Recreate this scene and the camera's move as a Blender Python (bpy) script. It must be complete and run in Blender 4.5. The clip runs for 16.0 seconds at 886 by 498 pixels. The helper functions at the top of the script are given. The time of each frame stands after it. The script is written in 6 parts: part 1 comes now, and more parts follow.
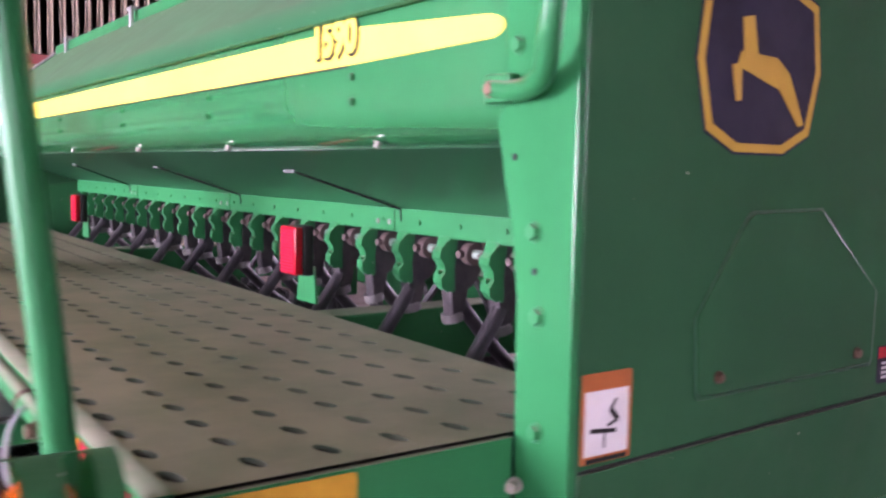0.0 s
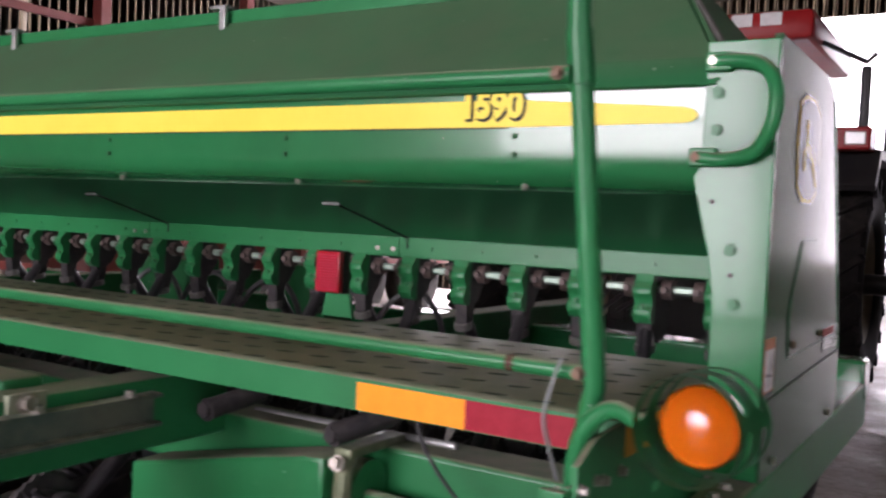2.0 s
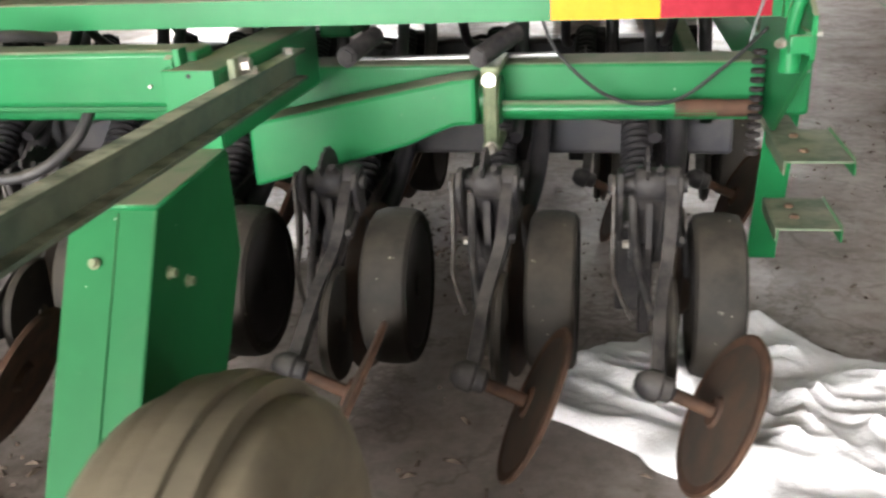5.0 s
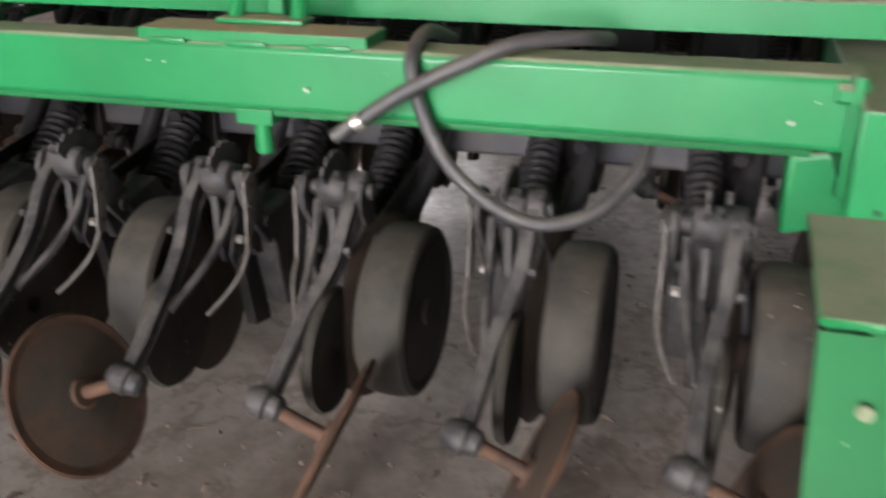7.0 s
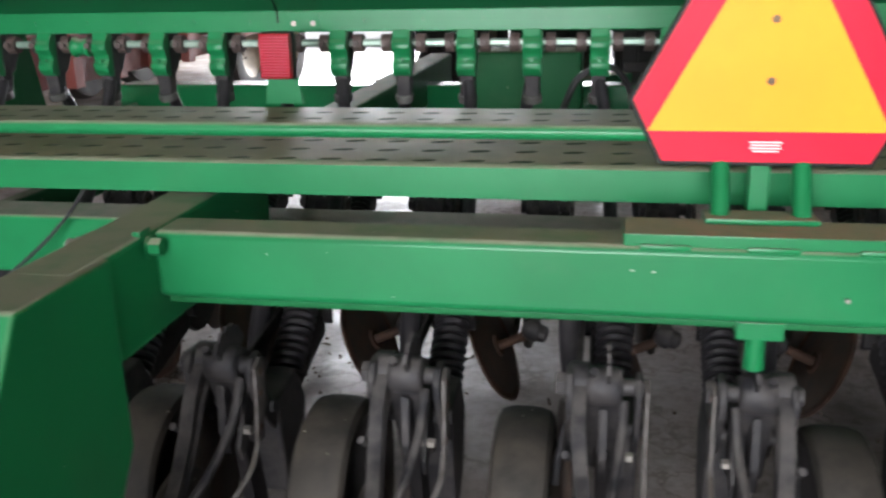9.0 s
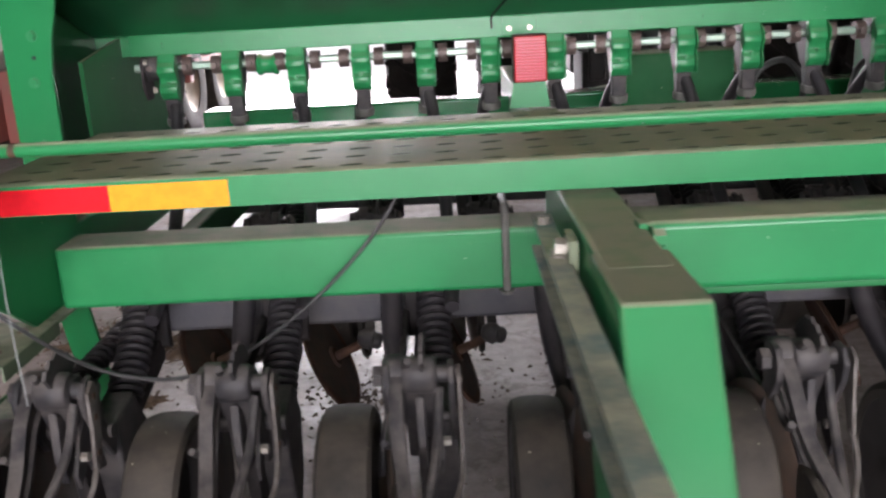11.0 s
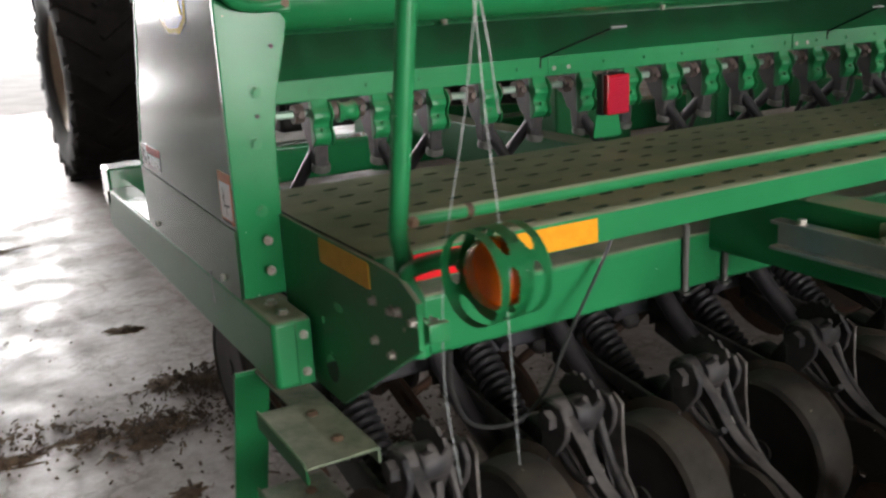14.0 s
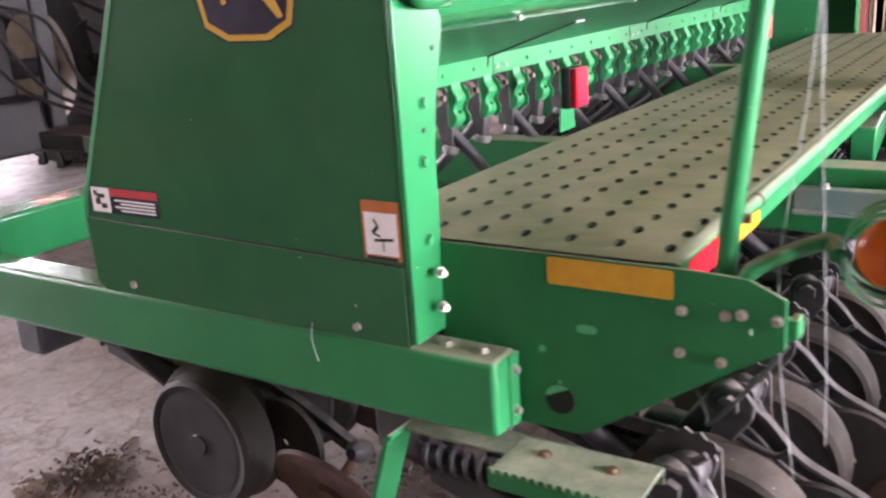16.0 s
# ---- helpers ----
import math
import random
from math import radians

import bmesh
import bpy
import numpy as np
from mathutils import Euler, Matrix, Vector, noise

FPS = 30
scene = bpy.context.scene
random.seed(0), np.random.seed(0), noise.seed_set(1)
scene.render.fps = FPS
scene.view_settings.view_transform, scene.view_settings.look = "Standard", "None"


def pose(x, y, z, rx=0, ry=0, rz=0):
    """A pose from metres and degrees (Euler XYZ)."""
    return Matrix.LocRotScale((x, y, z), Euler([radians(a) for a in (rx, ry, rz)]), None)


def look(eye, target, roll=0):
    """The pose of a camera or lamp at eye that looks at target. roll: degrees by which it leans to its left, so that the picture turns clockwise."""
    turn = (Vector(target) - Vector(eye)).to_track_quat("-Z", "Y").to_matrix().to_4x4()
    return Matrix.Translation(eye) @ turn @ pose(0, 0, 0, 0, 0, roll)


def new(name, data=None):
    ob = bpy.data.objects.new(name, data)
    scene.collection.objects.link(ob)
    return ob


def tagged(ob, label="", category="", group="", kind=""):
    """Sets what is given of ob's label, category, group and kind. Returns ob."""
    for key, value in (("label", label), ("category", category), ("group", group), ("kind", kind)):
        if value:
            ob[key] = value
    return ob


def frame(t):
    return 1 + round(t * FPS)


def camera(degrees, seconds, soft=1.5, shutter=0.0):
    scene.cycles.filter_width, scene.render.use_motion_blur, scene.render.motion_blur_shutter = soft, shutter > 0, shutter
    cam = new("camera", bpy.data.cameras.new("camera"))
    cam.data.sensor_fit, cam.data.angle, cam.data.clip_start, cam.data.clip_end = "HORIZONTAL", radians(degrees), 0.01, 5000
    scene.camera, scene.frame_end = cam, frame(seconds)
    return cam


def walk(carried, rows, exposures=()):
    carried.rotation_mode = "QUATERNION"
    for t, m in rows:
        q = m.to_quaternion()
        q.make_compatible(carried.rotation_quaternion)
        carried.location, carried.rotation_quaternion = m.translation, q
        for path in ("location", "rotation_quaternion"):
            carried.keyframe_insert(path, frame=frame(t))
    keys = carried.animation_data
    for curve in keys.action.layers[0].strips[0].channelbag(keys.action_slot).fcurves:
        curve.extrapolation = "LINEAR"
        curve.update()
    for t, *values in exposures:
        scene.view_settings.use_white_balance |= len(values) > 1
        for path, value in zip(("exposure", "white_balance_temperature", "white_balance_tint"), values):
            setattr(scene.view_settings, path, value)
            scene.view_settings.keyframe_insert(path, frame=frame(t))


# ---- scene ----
cam = camera(51.9, 16.0, soft=2.4, shutter=0.5)
PATH = [
    (0, (3.239, -0.274, 1.358), (1.602, 0.861, 1.182), 1.1),
    (0.5, (3.142, -0.546, 1.327), (1.614, 0.741, 1.231), 1.7),
    (1, (2.997, -0.783, 1.342), (1.705, 0.743, 1.287), 2.0),
    (1.5, (2.937, -1.128, 1.322), (1.863, 0.552, 1.166), 1.3),
    (2, (2.817, -1.37, 1.309), (1.766, 0.33, 1.248), 2.8),
    (2.5, (2.604, -1.517, 1.295), (1.667, 0.246, 1.178), 0.3),
    (3, (2.498, -1.705, 1.245), (1.795, 0.127, 0.861), 1.7),
    (5.5, (1.728, -2.073, 1.238), (1.381, -0.254, 0.482), -3.3),
    (6, (1.466, -1.967, 1.239), (0.986, -0.184, 0.47), -0.9),
    (6.5, (1.116, -1.887, 1.254), (0.644, -0.103, 0.483), -0.8),
    (7, (0.836, -1.732, 1.279), (0.295, 0.006, 0.45), -0.8),
    (7.5, (0.569, -1.611, 1.318), (-0.055, 0.187, 0.705), 0.9),
    (8, (0.32, -1.56, 1.319), (-0.215, 0.285, 0.764), 3.3),
    (8.5, (-0.03, -1.639, 1.357), (-0.31, 0.266, 0.817), -0.9),
    (9, (-0.256, -1.665, 1.371), (-0.603, 0.212, 0.776), -1.2),
    (9.5, (-0.484, -1.691, 1.363), (-0.767, 0.206, 0.796), -2.8),
    (10, (-0.721, -1.772, 1.376), (-0.917, 0.139, 0.819), -1.9),
    (10.2, (-0.862, -1.735, 1.330), (-1.040, 0.180, 0.765), -2.8),
    (12.5, (-2.086, -1.749, 1.374), (-1.759, 0.16, 0.878), -2.1),
    (13, (-2.381, -1.634, 1.406), (-1.883, 0.232, 0.889), -3.5),
    (13.5, (-2.672, -1.556, 1.43), (-1.908, 0.221, 0.923), -1.4),
    (14, (-2.975, -1.454, 1.467), (-2.041, 0.23, 0.926), -2.9),
    (14.5, (-3.171, -1.223, 1.489), (-2.026, 0.358, 1.053), -4.1),
    (15, (-3.396, -1.01, 1.533), (-2.033, 0.398, 1.132), -2.7),
    (15.5, (-3.658, -0.78, 1.522), (-2.15, 0.418, 0.981), -3.9),
    (16, (-3.744, -0.482, 1.502), (-2.153, 0.584, 0.928), -3.9),
]
# exposure and white balance drift as the view turns to and from the bright doorways
EXPOSURE = [(0, 1.2, 6000, 54), (0.5, 0.92, 5900, 58), (1, 0.15, 5800, 46), (1.5, -0.5, 6150, 32), (2, -0.52, 6350, 30), (2.5, -0.65, 6500, 32), (3, -0.58, 6550, 32),
            (5.5, 0.70, 6600, 8), (6, 0.42, 6500, 12), (6.5, 0.5, 6450, 14), (7, 0.42, 6450, 14), (7.5, 0.68, 6200, 16), (8.2, 0.1, 6150, 14), (8.5, -0.1, 6200, 12), (9, -0.1, 6050, 12), (9.5, 0.15, 6050, 16),
            (10, 0.05, 6250, 20), (12.5, 0.25, 6350, 20), (13, -0.27, 6350, 14), (13.5, -0.55, 6500, 10), (14, -0.33, 6500, 12), (14.5, 0.3, 6600, 18), (15, 0.8, 6100, 24), (15.5, 1.35, 6500, 32), (16, 1.78, 6250, 31)]
walk(cam, [(t, look(eye, target, roll)) for t, eye, target, roll in PATH], EXPOSURE)

# ---- light ----
world = bpy.data.worlds.new("sky")
scene.world = world
world.use_nodes = True
wn = world.node_tree
sky = wn.nodes.new("ShaderNodeTexSky")
sky.sky_type = "NISHITA"
sky.sun_disc = False
sky.sun_elevation, sky.sun_rotation = radians(38), radians(20)
bg = wn.nodes["Background"]
bg.inputs["Strength"].default_value = 0.15
wn.links.new(sky.outputs["Color"], bg.inputs["Color"])
sun = new("sun", bpy.data.lights.new("sun", "SUN"))
sun.data.energy, sun.data.angle, sun.data.color = 1.5, radians(12), (1.0, 0.96, 0.9)
sun.matrix_world = look((4, 30, 24), (0, 0, 0))


def area(name, m, sx, sy, power, colour=(1, 1, 1)):
    lamp = new(name, bpy.data.lights.new(name, "AREA"))
    lamp.data.shape, lamp.data.size, lamp.data.size_y = "RECTANGLE", sx, sy
    lamp.data.energy, lamp.data.color = power, colour
    lamp.matrix_world = m
    return lamp


# daylight that enters by the front doorway and the rear one, and an added side fill
area("front_daylight", look((-4.2, 13.7, 2.4), (-4.2, 0, 2.4)), 5.4, 4.7, 1500, (1.0, 0.98, 0.96))
area("rear_daylight", look((-1.25, -10.1, 2.2), (-1.25, 0, 2.2)), 5.4, 4.2, 1550, (1.0, 0.98, 0.96))
area("side_fill", look((8.85, -5.5, 2.0), (0, -2.5, 1.4)), 4.0, 3.6, 70, (1.0, 0.98, 0.96))

# ---- materials ----


class Mat:
    """A node material with a principled shader and helpers."""

    def __init__(self, name, rough=0.5, metal=0.0, coat=0.0):
        self.m = bpy.data.materials.new(name)
        self.m.use_nodes = True
        self.t = self.m.node_tree
        self.b = self.t.nodes["Principled BSDF"]
        self.b.inputs["Roughness"].default_value = rough
        self.b.inputs["Metallic"].default_value = metal
        self.b.inputs["Coat Weight"].default_value = coat
        self.b.inputs["Coat Roughness"].default_value = 0.06
        self.coord = self.node("ShaderNodeTexCoord")

    def node(self, kind, **kw):
        n = self.t.nodes.new(kind)
        for k, v in kw.items():
            n.inputs[k].default_value = v
        return n

    def link(self, a, b):
        self.t.links.new(a, b)

    def noise(self, scale, detail=5.0, rough=0.6, stretch=None):
        n = self.node("ShaderNodeTexNoise", Scale=scale, Detail=detail, Roughness=rough)
        geo = self.node("ShaderNodeNewGeometry")
        src = geo.outputs["Position"]
        if stretch:
            mp = self.node("ShaderNodeMapping")
            mp.inputs["Scale"].default_value = stretch
            self.link(src, mp.inputs["Vector"])
            src = mp.outputs["Vector"]
        self.link(src, n.inputs["Vector"])
        return n.outputs["Fac"]

    def ramp(self, fac, lo, hi, a=0.0, b=1.0):
        n = self.node("ShaderNodeMapRange")
        n.interpolation_type = "SMOOTHSTEP"
        for k, v in (("From Min", lo), ("From Max", hi), ("To Min", a), ("To Max", b)):
            n.inputs[k].default_value = v
        self.link(fac, n.inputs["Value"])
        return n.outputs["Result"]

    def mul(self, a, b):
        n = self.node("ShaderNodeMath")
        n.operation = "MULTIPLY"
        for i, v in enumerate((a, b)):
            if isinstance(v, (int, float)):
                n.inputs[i].default_value = v
            else:
                self.link(v, n.inputs[i])
        return n.outputs[0]

    def mix(self, fac, a, b):
        n = self.node("ShaderNodeMix")
        n.data_type = "RGBA"
        if isinstance(fac, (int, float)):
            n.inputs[0].default_value = fac
        else:
            self.link(fac, n.inputs[0])
        for i, v in ((6, a), (7, b)):
            if isinstance(v, tuple):
                n.inputs[i].default_value = (*v, 1)
            else:
                self.link(v, n.inputs[i])
        return n.outputs[2]

    def up(self):
        g = self.node("ShaderNodeNewGeometry")
        s = self.node("ShaderNodeSeparateXYZ")
        self.link(g.outputs["Normal"], s.inputs[0])
        return s.outputs["Z"]

    def colour(self, c):
        if isinstance(c, tuple):
            self.b.inputs["Base Color"].default_value = (*c, 1)
        else:
            self.link(c, self.b.inputs["Base Color"])
        return self

    def rough(self, r):
        self.link(r, self.b.inputs["Roughness"])
        return self

    def bump(self, fac, strength=0.3, dist=0.002):
        n = self.node("ShaderNodeBump", Strength=strength, Distance=dist)
        self.link(fac, n.inputs["Height"])
        self.link(n.outputs["Normal"], self.b.inputs["Normal"])
        return self


DUST = (0.26, 0.235, 0.17)
SOIL = (0.15, 0.125, 0.095)


def painted(name, c, dark, dust=0.8, rough=0.38, coat=0.0, spots=True, spec=0.2):
    """Machine paint with faint fading, dust on what faces up and small chips."""
    k = Mat(name, rough, 0, coat)
    k.b.inputs["Specular IOR Level"].default_value = spec
    fade = k.ramp(k.noise(2.3), 0.35, 0.7)
    col = k.mix(fade, c, dark)
    top = k.ramp(k.up(), 0.45, 0.95)
    patch = k.ramp(k.noise(9, 6), 0.25, 0.6, 0.55, 1.0)
    d = k.mul(k.mul(top, patch), dust)
    film = k.ramp(k.noise(4.0, 6, 0.7), 0.5, 0.85, 0.0, 0.05)
    col = k.mix(film, col, DUST)
    col = k.mix(d, col, DUST)
    if spots:
        chip = k.ramp(k.noise(60, 2, 0.5), 0.772, 0.785)
        col = k.mix(k.mul(chip, 0.7), col, (0.45, 0.42, 0.36))
    k.colour(col)
    k.rough(k.ramp(d, 0, 0.6, rough, 0.85))
    k.bump(k.noise(30, 3), 0.05, 0.003)
    return k.m


def plain(name, c, dark, rough=0.6, metal=0.0, scale=14, bump=0.15, dust=0.0, coat=0.0, soil=SOIL, spec=0.5, chips=0.0):
    k = Mat(name, rough, metal, coat)
    k.b.inputs["Specular IOR Level"].default_value = spec
    col = k.mix(k.ramp(k.noise(scale), 0.3, 0.72), c, dark)
    if chips:
        col = k.mix(k.mul(k.ramp(k.noise(55, 2, 0.5), 0.74, 0.76), chips), col, (0.36, 0.33, 0.28))
    if dust:
        d = k.mul(k.ramp(k.up(), 0.1, 0.9, 0.15, 1.0), dust)
        d = k.mul(d, k.ramp(k.noise(11, 6), 0.3, 0.65))
        col = k.mix(d, col, soil)
    k.colour(col)
    if bump:
        k.bump(k.noise(scale * 6, 4), bump, 0.002)
    return k.m


GUARDGREEN = painted("lamp_guard_paint", (0.012, 0.170, 0.055), (0.010, 0.145, 0.045), dust=0.15)
GREEN = painted("green_paint", (0.012, 0.160, 0.052), (0.010, 0.130, 0.042), rough=0.33, spec=0.24)
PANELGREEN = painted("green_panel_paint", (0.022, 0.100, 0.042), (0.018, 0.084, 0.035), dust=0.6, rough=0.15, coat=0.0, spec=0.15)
GREEN_D = painted("green_paint_dull", (0.012, 0.112, 0.036), (0.010, 0.088, 0.029), dust=0.6, rough=0.5, coat=0.0, spec=0.12)
BOXGREEN = painted("glossy_box_paint", (0.012, 0.160, 0.052), (0.010, 0.136, 0.044), rough=0.22, coat=0.45, spec=0.5)
# box green darkened: the shade under the box is put into the colour
SHADEGREEN = painted("shaded_green_paint", (0.009, 0.075, 0.030), (0.008, 0.060, 0.025), dust=0.3, rough=0.30, coat=0.0, spec=0.5)
# dimple walls: green with the slot's shade put into the colour
SLOTGREEN = plain("shaded_green_slot_edge", (0.016, 0.034, 0.018), (0.040, 0.050, 0.028), 0.6, 0, 30, 0.1, spec=0.25)
FLANGEGREEN = painted("flange_paint", (0.012, 0.160, 0.052), (0.010, 0.136, 0.044), rough=0.18, coat=0.0, spec=0.28)
GLOSSGREEN = painted("clean_glossy_green", (0.012, 0.160, 0.052), (0.010, 0.136, 0.044), dust=0.1, rough=0.16, coat=0.6, spec=0.5)
LIDGREEN = painted("dusty_lid_paint", (0.014, 0.115, 0.042), (0.014, 0.095, 0.036), dust=0.27, rough=0.45)
TREAD = plain("dusty_tread", (0.205, 0.190, 0.120), (0.130, 0.138, 0.080), 0.6, 0, 5, 0.15, spec=0.22)
YELLOW = plain("yellow_stripe", (0.84, 0.69, 0.09), (0.80, 0.64, 0.075), 0.35, 0, 5, 0, spec=0.12)
YTAPE = plain("yellow_reflector_tape", (0.62, 0.26, 0.012), (0.56, 0.22, 0.010), 0.4, 0, 40, 0, spec=0.12)
SIDETAPE = plain("faded_yellow_reflector_tape", (0.52, 0.29, 0.026), (0.46, 0.25, 0.022), 0.45, 0, 40, 0, spec=0.2)
OTAPE = plain("orange_reflector_tape", (0.95, 0.29, 0.015), (0.9, 0.26, 0.012), 0.4, 0, 40, 0, spec=0.12)
RTAPE = plain("red_reflector_tape", (0.50, 0.006, 0.012), (0.42, 0.005, 0.010), 0.4, 0, 40, 0, spec=0.12)
# right-hand copy of the red tape, its weaker light return in the colour
DIMREDTAPE = plain("dim_red_reflector_tape", (0.30, 0.014, 0.028), (0.25, 0.010, 0.022), 0.4, 0, 40, 0, spec=0.12)
SMVRED = plain("sign_red", (0.62, 0.012, 0.036), (0.56, 0.010, 0.03), 0.4, 0, 8, 0, spec=0.12)
SMVORANGE = plain("sign_amber", (0.78, 0.35, 0.018), (0.74, 0.30, 0.016), 0.4, 0, 3, 0, spec=0.12)
BLACKNUM = plain("black_decal", (0.012, 0.014, 0.012), (0.02, 0.02, 0.018), 0.4, 0, 10, 0, spec=0.12)
DECALBLUE = plain("dark_shield_decal", (0.030, 0.030, 0.048), (0.022, 0.022, 0.034), 0.17, 0, 10, 0, spec=0.3)
GOLD = plain("gold_decal", (0.52, 0.33, 0.05), (0.46, 0.29, 0.045), 0.17, 0, 10, 0, spec=0.3)
WHITE = plain("white_decal", (0.72, 0.72, 0.70), (0.62, 0.62, 0.6), 0.17, 0, 20, 0, spec=0.5)
ORANGE = plain("orange_decal", (0.40, 0.125, 0.035), (0.34, 0.105, 0.030), 0.45, 0, 20, 0, spec=0.12)
REDDECAL = plain("red_decal", (0.42, 0.02, 0.02), (0.36, 0.02, 0.02), 0.45, 0, 20, 0, spec=0.12)
CAPGREY = plain("grey_boot_cap", (0.115, 0.115, 0.105), (0.075, 0.072, 0.066), 0.5, 0, 20, 0.1, spec=0.3)
RUBBER = plain("worn_rubber", (0.019, 0.018, 0.017), (0.036, 0.031, 0.025), 0.7, 0, 9, 0.3, dust=0.20, spec=0.2, chips=0.8)
TYRE = plain("dusty_tyre", (0.140, 0.118, 0.076), (0.085, 0.072, 0.050), 0.85, 0, 7, 0.3, dust=0.4, soil=(0.19, 0.155, 0.10))
BLACKTYRE = plain("tractor_tyre_rubber", (0.014, 0.013, 0.013), (0.024, 0.022, 0.021), 0.95, 0, 5, 0.3, dust=0.1, spec=0.1)
IRON = plain("dusty_black_steel", (0.014, 0.013, 0.014), (0.026, 0.023, 0.023), 0.65, 0.0, 16, 0.3, dust=0.12, spec=0.15)
TOOLBAR = plain("blue_black_toolbar_steel", (0.026, 0.027, 0.034), (0.050, 0.047, 0.048), 0.5, 0.0, 9, 0.5, dust=0.25, spec=0.3)
CAST = plain("dusty_cast_steel", (0.014, 0.014, 0.016), (0.036, 0.032, 0.031), 0.55, 0.0, 22, 0.6, dust=0.34, soil=(0.17, 0.155, 0.14), spec=0.28)
LEVER = plain("dusty_bare_lever_steel", (0.105, 0.098, 0.092), (0.045, 0.038, 0.033), 0.55, 0.2, 24, 0.4, dust=0.3, spec=0.3)
WHEELDISC = plain("worn_grey_wheel_disc", (0.034, 0.031, 0.031), (0.020, 0.018, 0.018), 0.55, 0.0, 9, 0.2, dust=0.15, spec=0.25)
SPRING = plain("black_spring_steel", (0.010, 0.010, 0.012), (0.024, 0.022, 0.024), 0.45, 0.0, 20, 0.2, dust=0.10, spec=0.3)
RUST = plain("rusty_steel", (0.086, 0.046, 0.030), (0.042, 0.027, 0.020), 0.75, 0.0, 18, 0.4, spec=0.2)
RUSTFACE = plain("worn_blade_steel", (0.045, 0.038, 0.031), (0.075, 0.048, 0.034), 0.65, 0.0, 14, 0.3, spec=0.25)
HOSE = plain("dusty_hydraulic_hose", (0.022, 0.022, 0.025), (0.036, 0.034, 0.034), 0.55, 0, 30, 0.15, dust=0.3)
SEEDTUBE = plain("black_seed_tube", (0.012, 0.011, 0.014), (0.026, 0.024, 0.027), 0.5, 0, 20, 0.2, dust=0.08)
BOLT = plain("zinc_bolt", (0.42, 0.40, 0.36), (0.27, 0.245, 0.20), 0.35, 0.7, 40, 0.1)
RUSTBOLT = plain("rusty_bolt", (0.16, 0.10, 0.06), (0.09, 0.06, 0.04), 0.6, 0.5, 40, 0.1)
GALV = plain("galvanised_steel", (0.42, 0.43, 0.42), (0.30, 0.31, 0.30), 0.4, 0.7, 20, 0.1)
# paler green for lit paint seen through holes; the light is in the colour
LITGREEN = plain("lit_green_in_hole", (0.06, 0.36, 0.15), (0.05, 0.30, 0.13), 0.4, 0, 20, 0)
HEXROD = plain("pale_green_feed_shaft", (0.19, 0.28, 0.22), (0.27, 0.34, 0.28), 0.4, 0.4, 20, 0)
COLLAR = plain("brown_bearing_collar", (0.090, 0.062, 0.052), (0.055, 0.040, 0.036), 0.6, 0.2, 20, 0.2)
OLIVE = plain("faded_olive_channel", (0.185, 0.215, 0.140), (0.125, 0.165, 0.100), 0.7, 0, 9, 0.3, dust=0.9, soil=(0.44, 0.42, 0.31))
STEPOLIVE = plain("dull_olive_step_paint", (0.085, 0.120, 0.070), (0.060, 0.088, 0.050), 0.7, 0, 9, 0.3, dust=0.6, soil=(0.32, 0.31, 0.22))
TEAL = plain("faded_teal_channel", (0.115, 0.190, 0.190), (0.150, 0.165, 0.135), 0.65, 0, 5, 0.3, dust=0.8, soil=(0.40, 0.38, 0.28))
# right twin: shade in its darker sides, light in its pale dusty top
RIGHTTEAL = plain("shaded_dusty_channel", (0.030, 0.078, 0.062), (0.062, 0.078, 0.052), 0.65, 0, 3, 0.3, dust=1.0, soil=(0.42, 0.42, 0.31))
CLAMPY = plain("worn_clamp_steel", (0.17, 0.19, 0.11), (0.09, 0.12, 0.065), 0.55, 0.3, 20, 0.3)
TWINE = plain("clear_plastic_twine", (0.26, 0.28, 0.27), (0.18, 0.20, 0.20), 0.35, 0, 30, 0)
CABLE = plain("black_cable", (0.015, 0.015, 0.015), (0.03, 0.03, 0.03), 0.5, 0, 30, 0)
TRACTRED = painted("tractor_red", (0.30, 0.012, 0.012), (0.24, 0.010, 0.010), dust=0.3)
TRAILRED = plain("rusty_red_frame", (0.20, 0.035, 0.025), (0.13, 0.035, 0.025), 0.65, 0, 3, 0.2, dust=0.4)
TANKGREY = plain("weathered_tank", (0.36, 0.34, 0.31), (0.22, 0.20, 0.18), 0.5, 0.2, 1.4, 0.1)
DARKIRON = plain("black_machine_paint", (0.012, 0.012, 0.013), (0.022, 0.021, 0.021), 0.5, 0, 5, 0.1)
RIMTAN = plain("tan_wheel_rim", (0.33, 0.28, 0.20), (0.24, 0.20, 0.15), 0.5, 0.2, 9, 0.1)
SIDING = plain("cream_steel_siding", (0.52, 0.46, 0.37), (0.46, 0.40, 0.32), 0.45, 0.1, 1.2, 0)
POSTRED = plain("oxide_red_steel", (0.16, 0.030, 0.024), (0.12, 0.025, 0.02), 0.55, 0, 3, 0.1)
ROOFTIN = plain("dark_roof_boards", (0.105, 0.085, 0.065), (0.07, 0.056, 0.045), 0.8, 0, 0.8, 0)
CRUMB = plain("dark_soil_crumbs", (0.095, 0.070, 0.050), (0.045, 0.032, 0.023), 0.9, 0, 20, 0)
SOILPATCH = plain("trodden_brown_soil", (0.145, 0.102, 0.068), (0.070, 0.048, 0.033), 0.9, 0, 26, 0.6, spec=0.15)
STRAW = plain("straw_litter", (0.125, 0.085, 0.050), (0.040, 0.028, 0.020), 0.85, 0, 20, 0)


